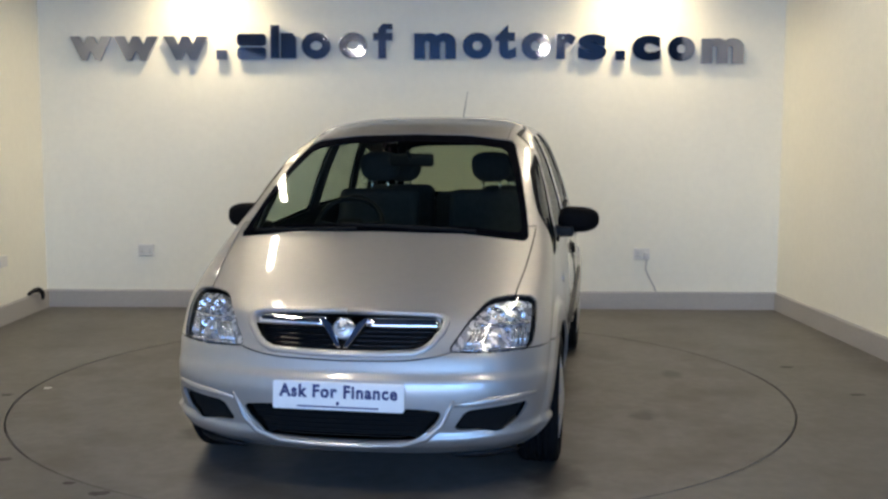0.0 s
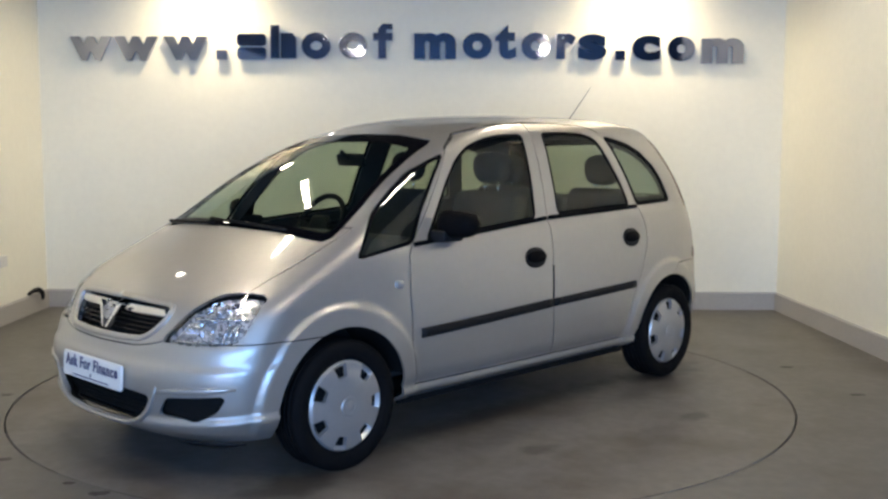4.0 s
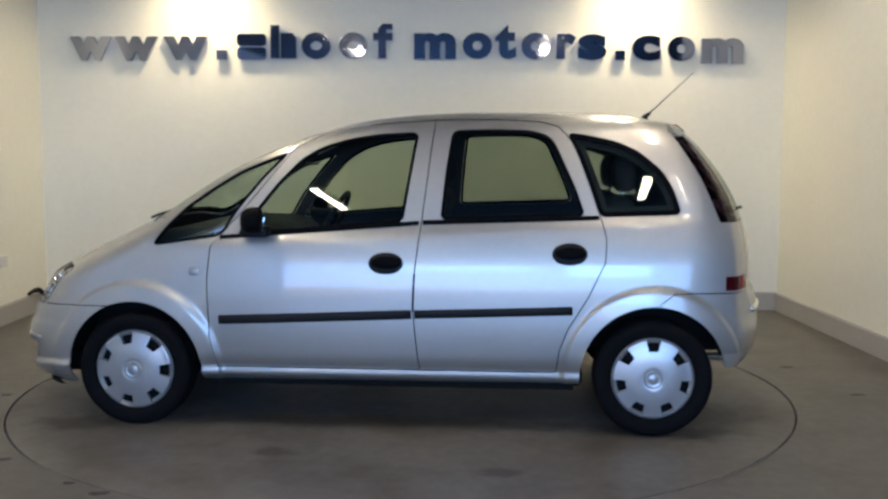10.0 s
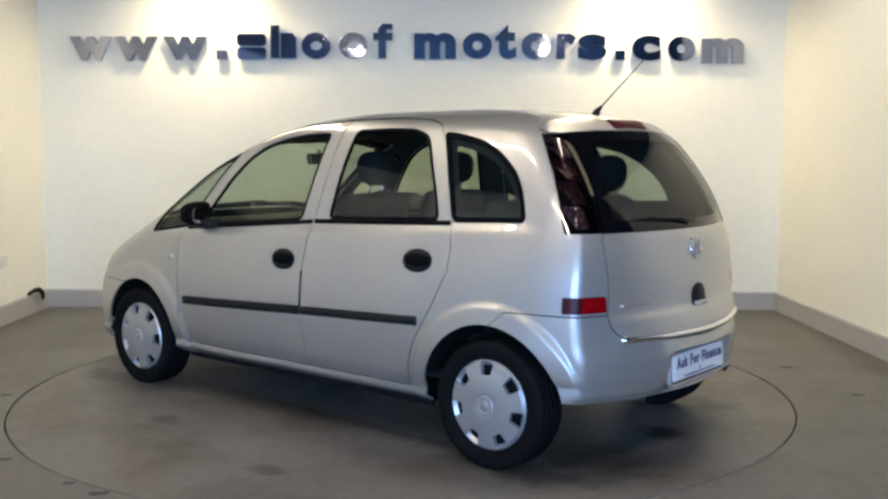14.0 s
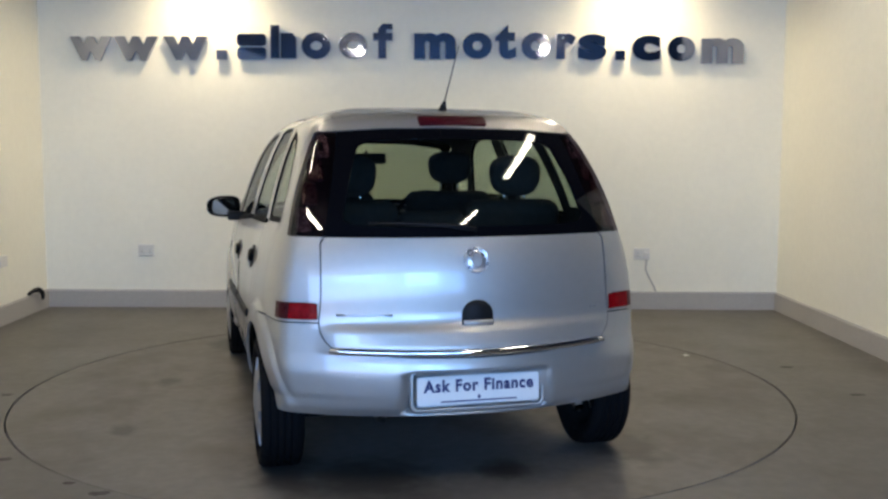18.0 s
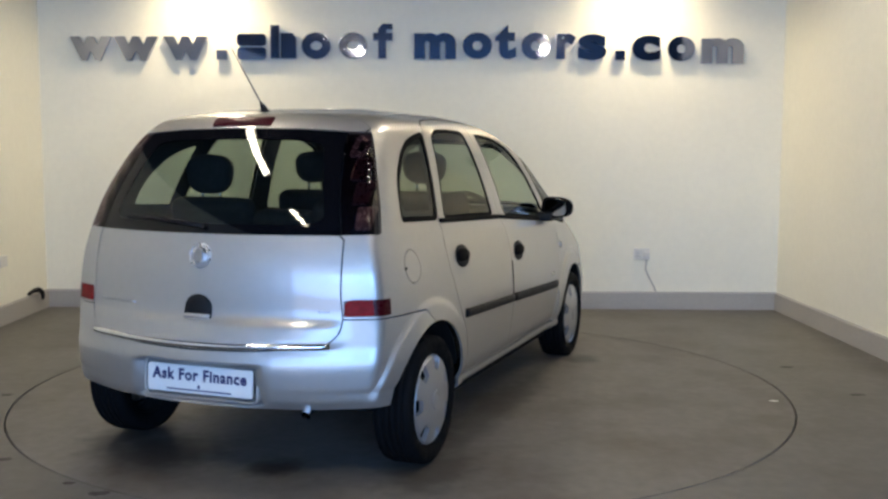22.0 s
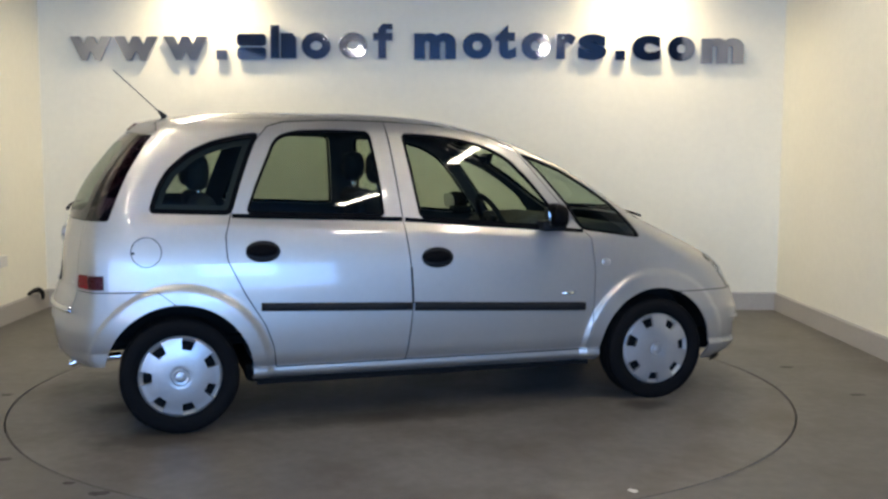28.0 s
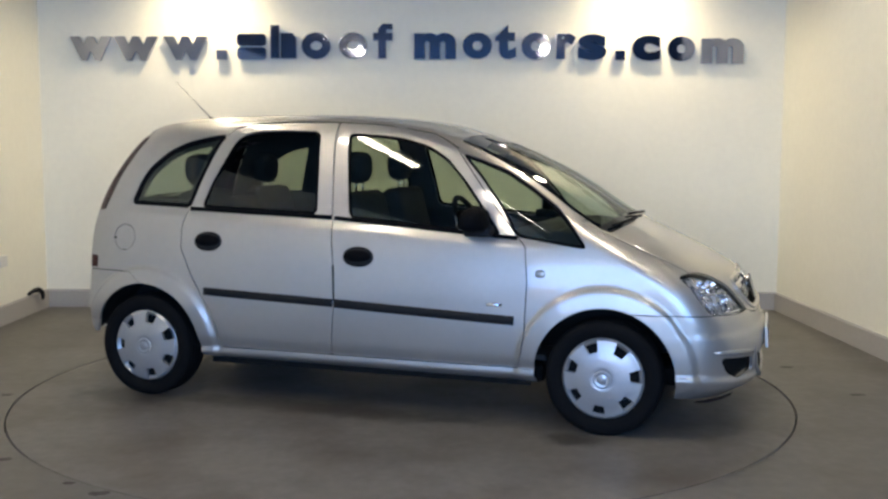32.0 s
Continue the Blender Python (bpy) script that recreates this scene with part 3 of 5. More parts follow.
REAR_DOOR = [(-.216, 1.566), (-.527, 1.569), (-.761, 1.557), (-.845, 1.533), (-.911, 1.458), (-.989, 1.285), (-1.053, 1.083), (-1.081, .978), (-1.075, .864),
             (-.992, .692), (-.895, .534), (-.853, .42), (-.84, .308), (-.158, .308), (-.150, .36), (-.125, .61), (-.133, .809), (-.161, 1.045)]
REAR_GLASS = soften(both([(0, 1.507), (.30, 1.503), (.56, 1.487), (.90, 1.475), (.90, 1.063), (.40, 1.058), (0, 1.058)]), 1)
WINDSCREEN = soften(both([(0, 1.500), (.30, 1.493), (.545, 1.462), (.60, 1.33), (.655, 1.15), (.690, 1.000), (.40, 1.034), (0, 1.040)]), 1)
TAILGATE = soften(both([(0, 1.06), (.612, 1.06), (.618, .80), (.630, .70), (.608, .640), (.55, .600), (.30, .584), (0, .578)]), 1)
HEADLAMP = soften([(.418, .611), (.60, .606), (.744, .612), (.757, .68), (.757, .75), (.746, .802), (.655, .813), (.562, .803), (.500, .735)], 1)
GRILLE = soften(both([(0, .752), (.25, .750), (.375, .745), (.397, .730), (.385, .69), (.345, .64), (.30, .612), (.15, .602), (0, .600)]), 1)
INTAKE = soften(both([(0, .398), (.30, .396), (.415, .385), (.375, .32), (.30, .265), (.15, .252), (0, .250)]), 1)
FOG = soften([(.500, .388), (.62, .398), (.745, .410), (.70, .33), (.665, .315), (.628, .292), (.56, .303), (.447, .306), (.475, .35)], 1)
RED_LAMP = [(.632, .797), (.90, .797), (.90, .729), (.632, .729)]

base = skin()
_, body = split(base, lambda V: np.maximum(np.min([np.hypot(V[:, 0] - hx, V[:, 2] - hz) - r for (hx, hz), r in zip(HUBS, (.352, .360))], axis=0), .30 - np.abs(V[:, 1])))
lining_cuts = []


def take(field, gap=0.0030):
    global body
    piece, body = gap_split(body, field, gap)
    return piece


# glazing
LAMP_FRONT = curve([(1.0, -1.665), (1.065, -1.638), (1.28, -1.548), (1.40, -1.478), (1.485, -1.42), (1.55, -1.36)])
rear_face = end_field(REAR_GLASS, False)
f_rear = lambda V: np.maximum(rear_face(V), V[:, 0] - LAMP_FRONT(V[:, 2]))
f_screen = end_field(WINDSCREEN, True)
rear_glass = take(f_rear, .0015)
windscreen = sheet(take(f_screen, .0015), 0)
lining_cuts += [f_rear, f_screen]
lamp_edge = lambda V: (.60 - (V[:, 2] - 1.06) * .22) - np.abs(V[:, 1])
tail_lamps, rear_glass = gap_split(rear_glass, lamp_edge, .001)
rear_glass = sheet(rear_glass, 0)
frame_field = lambda V: -(end_field(soften(both([(0, 1.46), (.30, 1.455), (.425, 1.44), (.475, 1.30), (.525, 1.115), (.40, 1.10), (0, 1.10)]), 1), False)(V))
rear_border, rear_pane = split(rear_glass, frame_field)
skin_part("rear_window", rear_pane, REAR_PANE, car, "dark tinted tailgate glass", -.002, 0)
skin_part("rear_window_border", rear_border, GLOSS_BLACK, car, "gloss black glass border", -.001, .006)
screen_border, screen_pane = split(windscreen, lambda V: -end_field(soften(both([(0, 1.462), (.30, 1.455), (.510, 1.425), (.575, 1.30), (.625, 1.15), (.655, 1.035), (.40, 1.062), (0, 1.068)]), 1), True)(V))
skin_part("windscreen", screen_pane, PANE, car, "clear laminated windscreen", -.002, 0)
skin_part("windscreen_border", screen_border, GLOSS_BLACK, car, "black windscreen surround", -.001, .006)
tail_units = {}
for sgn in (1, -1):
    lamp, tail_lamps = split(tail_lamps, lambda V: -sgn * V[:, 1])
    unit = tail_units[sgn] = skin_part("tail_lamp", lamp, TAIL_LENS, car, "smoked upright tail lamp beside the glass", 0, .004)
    skin_part("lamp_backing", thin(lamp), SMOKE, unit, "dark red smoked lamp reflector", -.026, .02)

doors = {}
for sgn in (1, -1):
    panes = {}
    for nm, poly in (("sail_window", SAIL), ("front_window", FRONT_WINDOW), ("rear_door_window", REAR_WINDOW), ("quarter_window", QUARTER_WINDOW)):
        f = side_field(poly, sgn)
        lining_cuts.append((lambda g: lambda V: g(V) + .052)(f) if nm == "quarter_window" else f)
        panes[nm] = sheet(take(f, .001), 1)
    fd, rd = take(side_field(FRONT_DOOR, sgn)), take(side_field(REAR_DOOR, sgn))
    doors[sgn] = (skin_part("front_door", fd, PAINT, car), skin_part("rear_door", rd, PAINT, car))
    for nm, owner, poly in (("sail_window", car, SAIL), ("front_window", doors[sgn][0], FRONT_WINDOW), ("rear_door_window", doors[sgn][1], REAR_WINDOW), ("quarter_window", car, QUARTER_WINDOW)):
        f = side_field(poly, sgn)
        edge = {"quarter_window": .024, "sail_window": .014}.get(nm, .015)
        glass, seal = split(panes[nm], lambda V: f(V) + edge)
        skin_part(nm, glass, REAR_PANE if nm in ("quarter_window", "rear_door_window") else PANE, owner, "tinted side glass", -.005, 0)
        skin_part("window_seal", seal, SEAL, owner, "black rubber window seal", -.001, .010)

# lamps, grille and air intakes
pockets = []
for sgn in (1, -1):
    f = end_field(HEADLAMP, True, sgn)
    lamp = take(f, .0015)
    lining_cuts.append(f)
    lamp, lamp_rim = split(lamp, lambda V: f(V) + .003)
    unit = skin_part("headlamp", lamp, LENS, car, "clear plastic headlamp with chrome reflectors", 0, .004)
    skin_part("lamp_seal", lamp_rim, SEAL, unit, "black seal round the lamp", -.001, .003)
    pockets.append((unit, lamp, sgn))
f_grille, f_intake = end_field(GRILLE, True), end_field(INTAKE, True)
grille_hole = take(f_grille, 0)
intake_hole = take(f_intake, 0)
lining_cuts += [f_grille, f_intake]
fog_holes = []
for sgn in (1, -1):
    f = end_field(FOG, True, sgn)
    lining_cuts.append(f)
    fog_holes.append(take(f, 0))
tailgate = take(end_field(TAILGATE, False))
for sgn in (1, -1):
    f = end_field(RED_LAMP, False, sgn)
    red = take(lambda V: np.maximum(f(V), V[:, 0] + 1.665), .0012)
    marker, red = split(red, lambda V: -1.738 - V[:, 0])
    reflector = skin_part("red_reflector", red, RED, car, "red rear reflector lamp at the bumper corner", .002, .010)
    skin_part("side_marker", marker, MAROON, reflector, "dark maroon side of the lamp", .002, .010)
spoiler = take(lambda V: np.maximum(np.maximum(V[:, 0] + 1.40, 1.488 - V[:, 2]), np.abs(V[:, 1]) - .575))
tail = skin_part("tailgate", tailgate, PAINT, car, "silver tailgate with badge and recessed handle")
skin_part("roof_spoiler", spoiler, PAINT, car, "silver lip above the tailgate glass")
SEAM = curve([(0, .574), (.25, .580), (.36, .593), (.43, .611), (.50, .66), (1, .66)])
HOOD_EDGE = curve([(1.1, .715), (1.25, .708), (1.45, .695), (1.7, .665), (2.1, .60)])
hood = take(lambda V: np.max([np.abs(V[:, 1]) - HOOD_EDGE(V[:, 0]), SEAM(np.abs(V[:, 1])) - V[:, 2], 1.05 - V[:, 0], V[:, 2] - 1.06], axis=0))
skin_part("bonnet", hood, PAINT, car, "silver bonnet with a black grille opening")
front_bumper = take(lambda V: np.maximum(V[:, 2] - .614, 1.318 - V[:, 0]))
rear_bumper = take(lambda V: np.maximum(V[:, 2] - .716, V[:, 0] + 1.335 + 1.25 * (np.clip(V[:, 2], .60, .716) - .655)))
nose = skin_part("front_bumper", front_bumper, PAINT, car, "silver front bumper with black air intakes")
stern = skin_part("rear_bumper", rear_bumper, PAINT, car, "silver rear bumper with plate recess")
flap = take(lambda V: np.maximum(np.hypot(V[:, 0] + 1.463, V[:, 2] - .910) - .072, .3 + V[:, 1]), .0022)
fuel_flap = skin_part("fuel_flap", flap, PAINT, car, "round silver fuel filler flap")
roof = take(lambda V: np.maximum(np.abs(V[:, 1]) - .505, 1.47 - V[:, 2]), .0016)
skin_part("roof", roof, PAINT, car, "silver roof panel")
sill_l = take(lambda V: np.maximum(np.maximum(V[:, 2] - .305, np.abs(V[:, 0]) - .99), .3 - V[:, 1]), .001)
sill_r = take(lambda V: np.maximum(np.maximum(V[:, 2] - .305, np.abs(V[:, 0]) - .99), .3 + V[:, 1]), .001)
skin_part("sill", sill_l, PAINT, car)
skin_part("sill", sill_r, PAINT, car)
fenders = take(lambda V: .80 - V[:, 0], 0)
for sgn in (1, -1):
    wing, fenders = split(fenders, lambda V: -sgn * V[:, 1])
    skin_part("front_wing", wing, PAINT, car)
    quarter, body = split(body, lambda V: -sgn * V[:, 1])
    skin_part("body_side", quarter, PAINT, car, "silver body side with roof pillars and rear quarter")

# dark lining behind the panels
lining = base
_, lining = split(lining, lambda V: np.maximum(np.min([np.hypot(V[:, 0] - hx, V[:, 2] - hz) - .37 for hx, hz in HUBS], axis=0), .30 - np.abs(V[:, 1])))
for f in lining_cuts:
    _, lining = split(lining, lambda V: f(V) - .001)
skin_part("inner_shell", lining, TRIM, car, "dark inner shell and cabin trim", -.016, 0)

# bowls behind the headlamp lenses: chrome round reflectors on a grey tray
for unit, lamp, sgn in pockets:
    skin_part("lamp_tray", thin(lamp), LAMP_TRAY, unit, "bright chrome lamp tray", -.030, .03)

# ---- the car: places on the skin ----
from mathutils.bvhtree import BVHTree
TREE = BVHTree.FromPolygons([Vector(v) for v in base[0]], [tuple(int(i) for i in t) for t in base[2]])


def touch(origin, way):
    hit = TREE.ray_cast(Vector(origin), Vector(way))
    return (hit[0], hit[1]) if hit[0] is not None else (Vector(origin) + Vector(way) * 3, -Vector(way))


def on_side(x, z, sgn):
    p, n = touch((x, 3 * sgn, z), (0, -sgn, 0))
    return p, n if n.y * sgn > 0 else -n


def on_front(y, z):
    p, n = touch((5, y, z), (-1, 0, 0))
    return p, n if n.x > 0 else -n


def on_rear(y, z):
    p, n = touch((-5, y, z), (1, 0, 0))
    return p, n if n.x < 0 else -n


def on_top(x, y):
    p, n = touch((x, y, 5), (0, 0, -1))
    return p, n if n.z > 0 else -n


def pad(name, spots, height, mat, parent, label="", sink=.004, inset=.35):
    """A raised piece that follows the skin: spots is a closed outline of (place, normal)."""
    k = len(spots)
    c = sum((p for p, n in spots), Vector()) / k
    cn = sum((n for p, n in spots), Vector()).normalized()
    v = [p - n * sink for p, n in spots] + [p + n * height * .7 for p, n in spots]
    v += [p + n * height + (c - p) * inset * .25 for p, n in spots] + [c + cn * (height * 1.15 + max((p - c).dot(cn) * 0 for p, n in spots))]
    f = []
    for r in range(2):
        f += [(r * k + i, r * k + (i + 1) % k, (r + 1) * k + (i + 1) % k, (r + 1) * k + i) for i in range(k)]
    f += [(2 * k + i, 2 * k + (i + 1) % k, 3 * k) for i in range(k)]
    bm = bmesh.new()
    vs = [bm.verts.new(q) for q in v]
    for q in f:
        bm.faces.new([vs[i] for i in q])
    return part(name, bm, mat, parent, label, True)


def strip(name, stops, half, height, mat, parent, label="", taper=False):
    """A moulding along the skin: stops of (place, normal), with a rounded section."""
    prof = [(-1, -.3), (-1, .5), (-.7, .95), (0, 1.05), (.7, .95), (1, .5), (1, -.3)]
    v, f, k = [], [], len(prof)
    for i, (p, n) in enumerate(stops):
        d = (stops[min(i + 1, len(stops) - 1)][0] - stops[max(i - 1, 0)][0]).normalized()
        up = n.cross(d).normalized()
        k_end = min(1.0, .12 + .45 * min(i, len(stops) - 1 - i)) if taper else 1.0
        v += [p + up * (a * half * (.4 + .6 * k_end)) + n * (b * height * k_end) for a, b in prof]
    for i in range(len(stops) - 1):
        f += [(i * k + q, (i + 1) * k + q, (i + 1) * k + q + 1, i * k + q + 1) for q in range(k - 1)]
    f += [tuple(range(k)), tuple((len(stops) - 1) * k + q for q in range(k))[::-1]]
    bm = bmesh.new()
    vs = [bm.verts.new(q) for q in v]
    for q in f:
        bm.faces.new([vs[i] for i in q])
    return part(name, bm, mat, parent, label, True)


def oval(cx, cz, rx, rz, steps=28, power=2.6):
    out = []
    for i in range(steps):
        a = 2 * math.pi * i / steps
        c, s = math.cos(a), math.sin(a)
        out.append((cx + rx * math.copysign(abs(c) ** (2 / power), c), cz + rz * math.copysign(abs(s) ** (2 / power), s)))
    return out


# silvered bowls in the headlamps
for unit, lamp, sgn in pockets:
    for cy, cz, r in ((.600, .757, .036), (.682, .752, .036), (.625, .672, .048)):
        p, n = on_front(sgn * cy, cz)
        v, f = lathe([(r * 1.06, .002), (r, 0.0), (r * .96, -.008), (r * .8, -.02), (r * .5, -.03), (r * .3, -.033), (r * .28, -.018), (.001, -.012)], 24)
        mesh_object("lamp_reflector", v, f, CHROME, unit, "round silvered reflector", True, Matrix.Translation(p - n * .014) @ n.to_track_quat("Y", "Z").to_matrix().to_4x4())
    # silvered blade between the upper and the lower chamber, and the fluted inner corner
    for z0, z1, y0, y1, half in ((.712, .716, .535, .735, .006), (.622, .620, .47, .73, .005)):
        stops = [(on_front(sgn * y, z)[0] - on_front(sgn * y, z)[1] * .016, on_front(sgn * y, z)[1]) for y, z in zip(np.linspace(y0, y1, 8), np.linspace(z0, z1, 8))]
        strip("lamp_blade", stops, half, .008, LAMP_SILVER, unit, "")
    for k in range(5):
        y = .505 + .017 * k
        stops = [(on_front(sgn * yy, z)[0] - on_front(sgn * yy, z)[1] * .022, on_front(sgn * yy, z)[1]) for yy, z in ((y - .018, .632), (y, .660), (y + .016, .700))]
        strip("lamp_flute", stops, .0055, .006, LAMP_SILVER, unit, "")
    for k in range(3):
        y = .690 + .018 * k
        stops = [(on_front(sgn * y, z)[0] - on_front(sgn * y, z)[1] * .020, on_front(sgn * y, z)[1]) for z in (.635, .665, .700)]
        strip("lamp_flute", stops, .0055, .006, LAMP_SILVER, unit, "")

# ---- the car: sides ----
for sgn in (1, -1):
    front, rear = doors[sgn]
    for owner, cx, cz in ((front, .011, .849), (rear, -.900, .903)):
        pad("handle_recess", [on_side(x, z, sgn) for x, z in oval(cx, cz, .087, .054, 28, 2.1)], .004, BLACK, owner, "black oval handle recess", .01, .1)
        pad("door_handle", [on_side(x, z, sgn) for x, z in oval(cx - .004, cz + .004, .076, .030, 28, 2.1)], .018, SEAL, owner, "black pull handle", .004, .5)
    strip("door_moulding", [on_side(x, z, sgn) for x, z in zip(np.linspace(.862, -.118, 24), np.linspace(.555, .597, 24))], .023, .013, BLACK, front, "black plastic rubbing strip")
    strip("door_moulding", [on_side(x, z, sgn) for x, z in zip(np.linspace(-.134, -.915, 20), np.linspace(.5975, .626, 20))], .021, .013, BLACK, rear, "black plastic rubbing strip")
    strip("waist_seal", [on_side(x, z, sgn) for x, z in zip(np.linspace(.865, -.150, 24), np.linspace(.969, 1.048, 24))], .011, .006, SEAL, front, "black waistline seal")
    strip("waist_seal", [on_side(x, z, sgn) for x, z in zip(np.linspace(-.168, -1.045, 20), np.linspace(1.050, 1.080, 20))], .012, .006, SEAL, rear, "black waistline seal")
    pad("side_repeater", [on_side(x, z, sgn) for x, z in oval(.993, .797, .025, .020)], .008, REPEATER, car, "small clear side indicator", .004, .4)
    strip("door_edge_guard", [on_side(x, z, sgn) for x, z in ((-.1325, .80), (-.129, .72), (-.126, .64), (-.126, .61))], .005, .004, BLACK, front, "black edge guard on the door gap")
    gutter = [(.60, 1.305), (.501, 1.425), (.43, 1.463), (.355, 1.498), (.21, 1.526), (.064, 1.548), (-.216, 1.567), (-.38, 1.570), (-.527, 1.570), (-.70, 1.563), (-.761, 1.558), (-.845, 1.534), (-.885, 1.495)]
    strip("roof_channel", [on_side(x, z, sgn) for x, z in gutter], .0035, .0015, SEAL, car, "black seal between door top and roof", True)
    # door mirror
    bm = bmesh.new()
    bmesh.ops.create_uvsphere(bm, u_segments=24, v_segments=14, radius=1)
    for v in bm.verts:
        x, y, z = v.co
        bx = math.copysign(abs(x) ** .75, x) * (.072 if x > 0 else .035)
        v.co = Vector((.655 + bx + y * -.02, sgn * (.893 + math.copysign(abs(y) ** .7, y) * .104), 1.060 + math.copysign(abs(z) ** .66, z) * (.066 - .010 * y)))
    mirror = part("door_mirror", bm, SEAL, front, "black plastic door mirror", True)
    part("mirror_foot", box(.60, min(sgn * .765, sgn * .87), .975, .74, max(sgn * .765, sgn * .87), 1.030, .012), BLACK, mirror, "", True)
    g = prism(oval(0, 0, .072, .052, 24, 3.2), .004)
    part("mirror_glass", g, MIRROR, mirror, "silvered mirror glass", False, Matrix.Translation((.612, sgn * .895, 1.062)) @ pose(0, 0, 0, 0, 0, -90 + sgn * 13) @ pose(0, 0, 0, 9, 0, 0))

# finger hollow at the edge of the fuel flap
pad("finger_hollow", [on_side(x, z, -1) for x, z in oval(-1.527, .906, .010, .006, 16)], .001, SEAL, fuel_flap, "dark finger hollow", .006, .3)

# maker's mark on the wing, a small plain bar
strip("wing_mark", [on_side(x, .632, -1) for x in (.80, .76, .72)], .007, .003, CHROME, doors[-1][0], "small chrome script shown as a bar")

# ---- the car: nose ----
skin_part("grille_backing", grille_hole, DARK, nose, "black grille backing", -.075, .0)
skin_part("intake_backing", intake_hole, DARK, nose, "black mesh behind the lower intake", -.05, .0)
for hole in fog_holes:
    skin_part("fog_recess", hole, DARK, nose, "black blank in the fog lamp recess", -.028, .0)
for zz, w in ((.625, .31), (.643, .335), (.661, .355), (.679, .37)):
    strip("grille_slat", [(on_front(y, zz)[0] + Vector((-.040, 0, 0)), Vector((1, 0, 0))) for y in np.linspace(-w, w, 17)], .005, .007, GLOSS_BLACK, nose, "")
for lo, hi in ((-.385, -.085), (.085, .385)):
    strip("grille_bar", [(on_front(y, .713)[0] + Vector((-.016, 0, 0)), on_front(y, .713)[1]) for y in np.linspace(lo, hi, 12)], .021, .012, CHROME, nose, "chrome bar across the grille")
rim_half = [(0, .758), (.13, .757), (.25, .755), (.36, .752), (.395, .744), (.409, .726), (.398, .69), (.362, .646), (.33, .622), (.29, .608), (.15, .602), (0, .600)]
strip("grille_frame", [on_front(y, z) for y, z in rim_half + [(-y, z) for y, z in rim_half[-2::-1]]], .014, .010, PAINT, nose, "silver surround of the grille")
for zz, w in ((.275, .26), (.295, .30), (.315, .33), (.335, .355), (.355, .37), (.375, .385)):
    strip("intake_slat", [(on_front(y, zz)[0] + Vector((-.030, 0, 0)), Vector((1, 0, 0))) for y in np.linspace(-w, w, 13)], .003, .004, DARK, nose, "")
strip("intake_rim", [on_front(y, z) for y, z in [(.455, .43), (.435, .39), (.405, .33), (.345, .272), (.25, .246), (.12, .238), (0, .236), (-.12, .238), (-.25, .246), (-.345, .272), (-.405, .33), (-.435, .39), (-.455, .43)]],
      .012, .012, PAINT, nose, "silver rim round the lower intake", True)
for sgn in (1, -1):
    strip("fog_brow", [on_front(sgn * y, z) for y, z in ((.455, .405), (.50, .412), (.56, .419), (.62, .425), (.68, .430), (.73, .434), (.765, .436))], .014, .012, PAINT, nose, "silver ledge above the fog lamp recess", True)
# black spoiler lip below the bumper
for sgn in (1, -1):
    strip("front_lip", [(on_front(sgn * y, .215)[0] + Vector((-.050, 0, -.040)), on_front(sgn * y, .215)[1]) for y in np.linspace(.44, .70, 9)], .026, .010, BLACK, nose, "black rubber lip ahead of the wheel", True)
# badge: plain chrome V and disc
bp, bn = on_front(0, .685)
for s in (1, -1):
    part("badge_wing", prism([(s * .004, -.072), (s * .022, -.072), (s * .104, .046), (s * .084, .050), (s * .050, .022)], .022, .003), CHROME, nose, "chrome wedge of the grille emblem", False,
         Matrix.Translation(bp + Vector((.002, 0, .0))) @ pose(0, 0, 0, 0, -18, 0) @ pose(0, 0, 0, 0, 0, 90))
v, f = lathe([(.001, .014), (.010, .009), (.018, .013), (.027, .008), (.034, .007), (.040, .011), (.043, .002), (.043, -.02)], 36)
mesh_object("badge_disc", v, f, MARK, nose, "plain chrome emblem disc", True, Matrix.Translation(bp + Vector((.012, 0, .012))) @ pose(0, 0, 0, 0, -20, 0) @ pose(0, 0, 0, 0, 0, -90))


def number_plate(name, owner, m, width, height, border):
    """A white show plate with its words; the face looks along -y."""
    plate = part(name, prism(rounded(-width / 2, -height / 2, width / 2, height / 2, .012), .010, .0015), border, owner, "white show plate with navy words", False, m)
    part("plate_face", prism(rounded(-width / 2 + .006, -height / 2 + .006, width / 2 - .006, height / 2 - .006, .010), .0025), WHITE, plate, "", False, pose(0, -.0095, 0))
    me = text_mesh("Ask For Finance", .092, .0008, .0036, 1.14)
    co = np.array([v.co[:] for v in me.vertices])
    lo, hi = co.min(0), co.max(0)
    k = width * .90 / (hi[0] - lo[0])
    me.transform(Matrix.Diagonal((k, k * 1.08, 1, 1)) @ Matrix.Translation(-Vector(((lo[0] + hi[0]) / 2, (lo[1] + hi[1]) / 2, 0))))
    me.materials.append(NAVY)
    ob = new("plate_lettering", me)
    ob.parent, ob.matrix_basis = plate, pose(0, -.0130, height * .17, 90)
    tagged(ob, "navy bold words Ask For Finance")
    part("plate_bar", prism(rounded(-width * .31, -.003, width * .31, .003, .0025), .001), NAVY, plate, "", False, pose(0, -.0125, -height * .38))
    part("plate_mark", prism(rounded(-.006, -.008, .006, .008, .005), .001), NAVY, plate, "", False, pose(0, -.0125, -height * .25))
    return plate


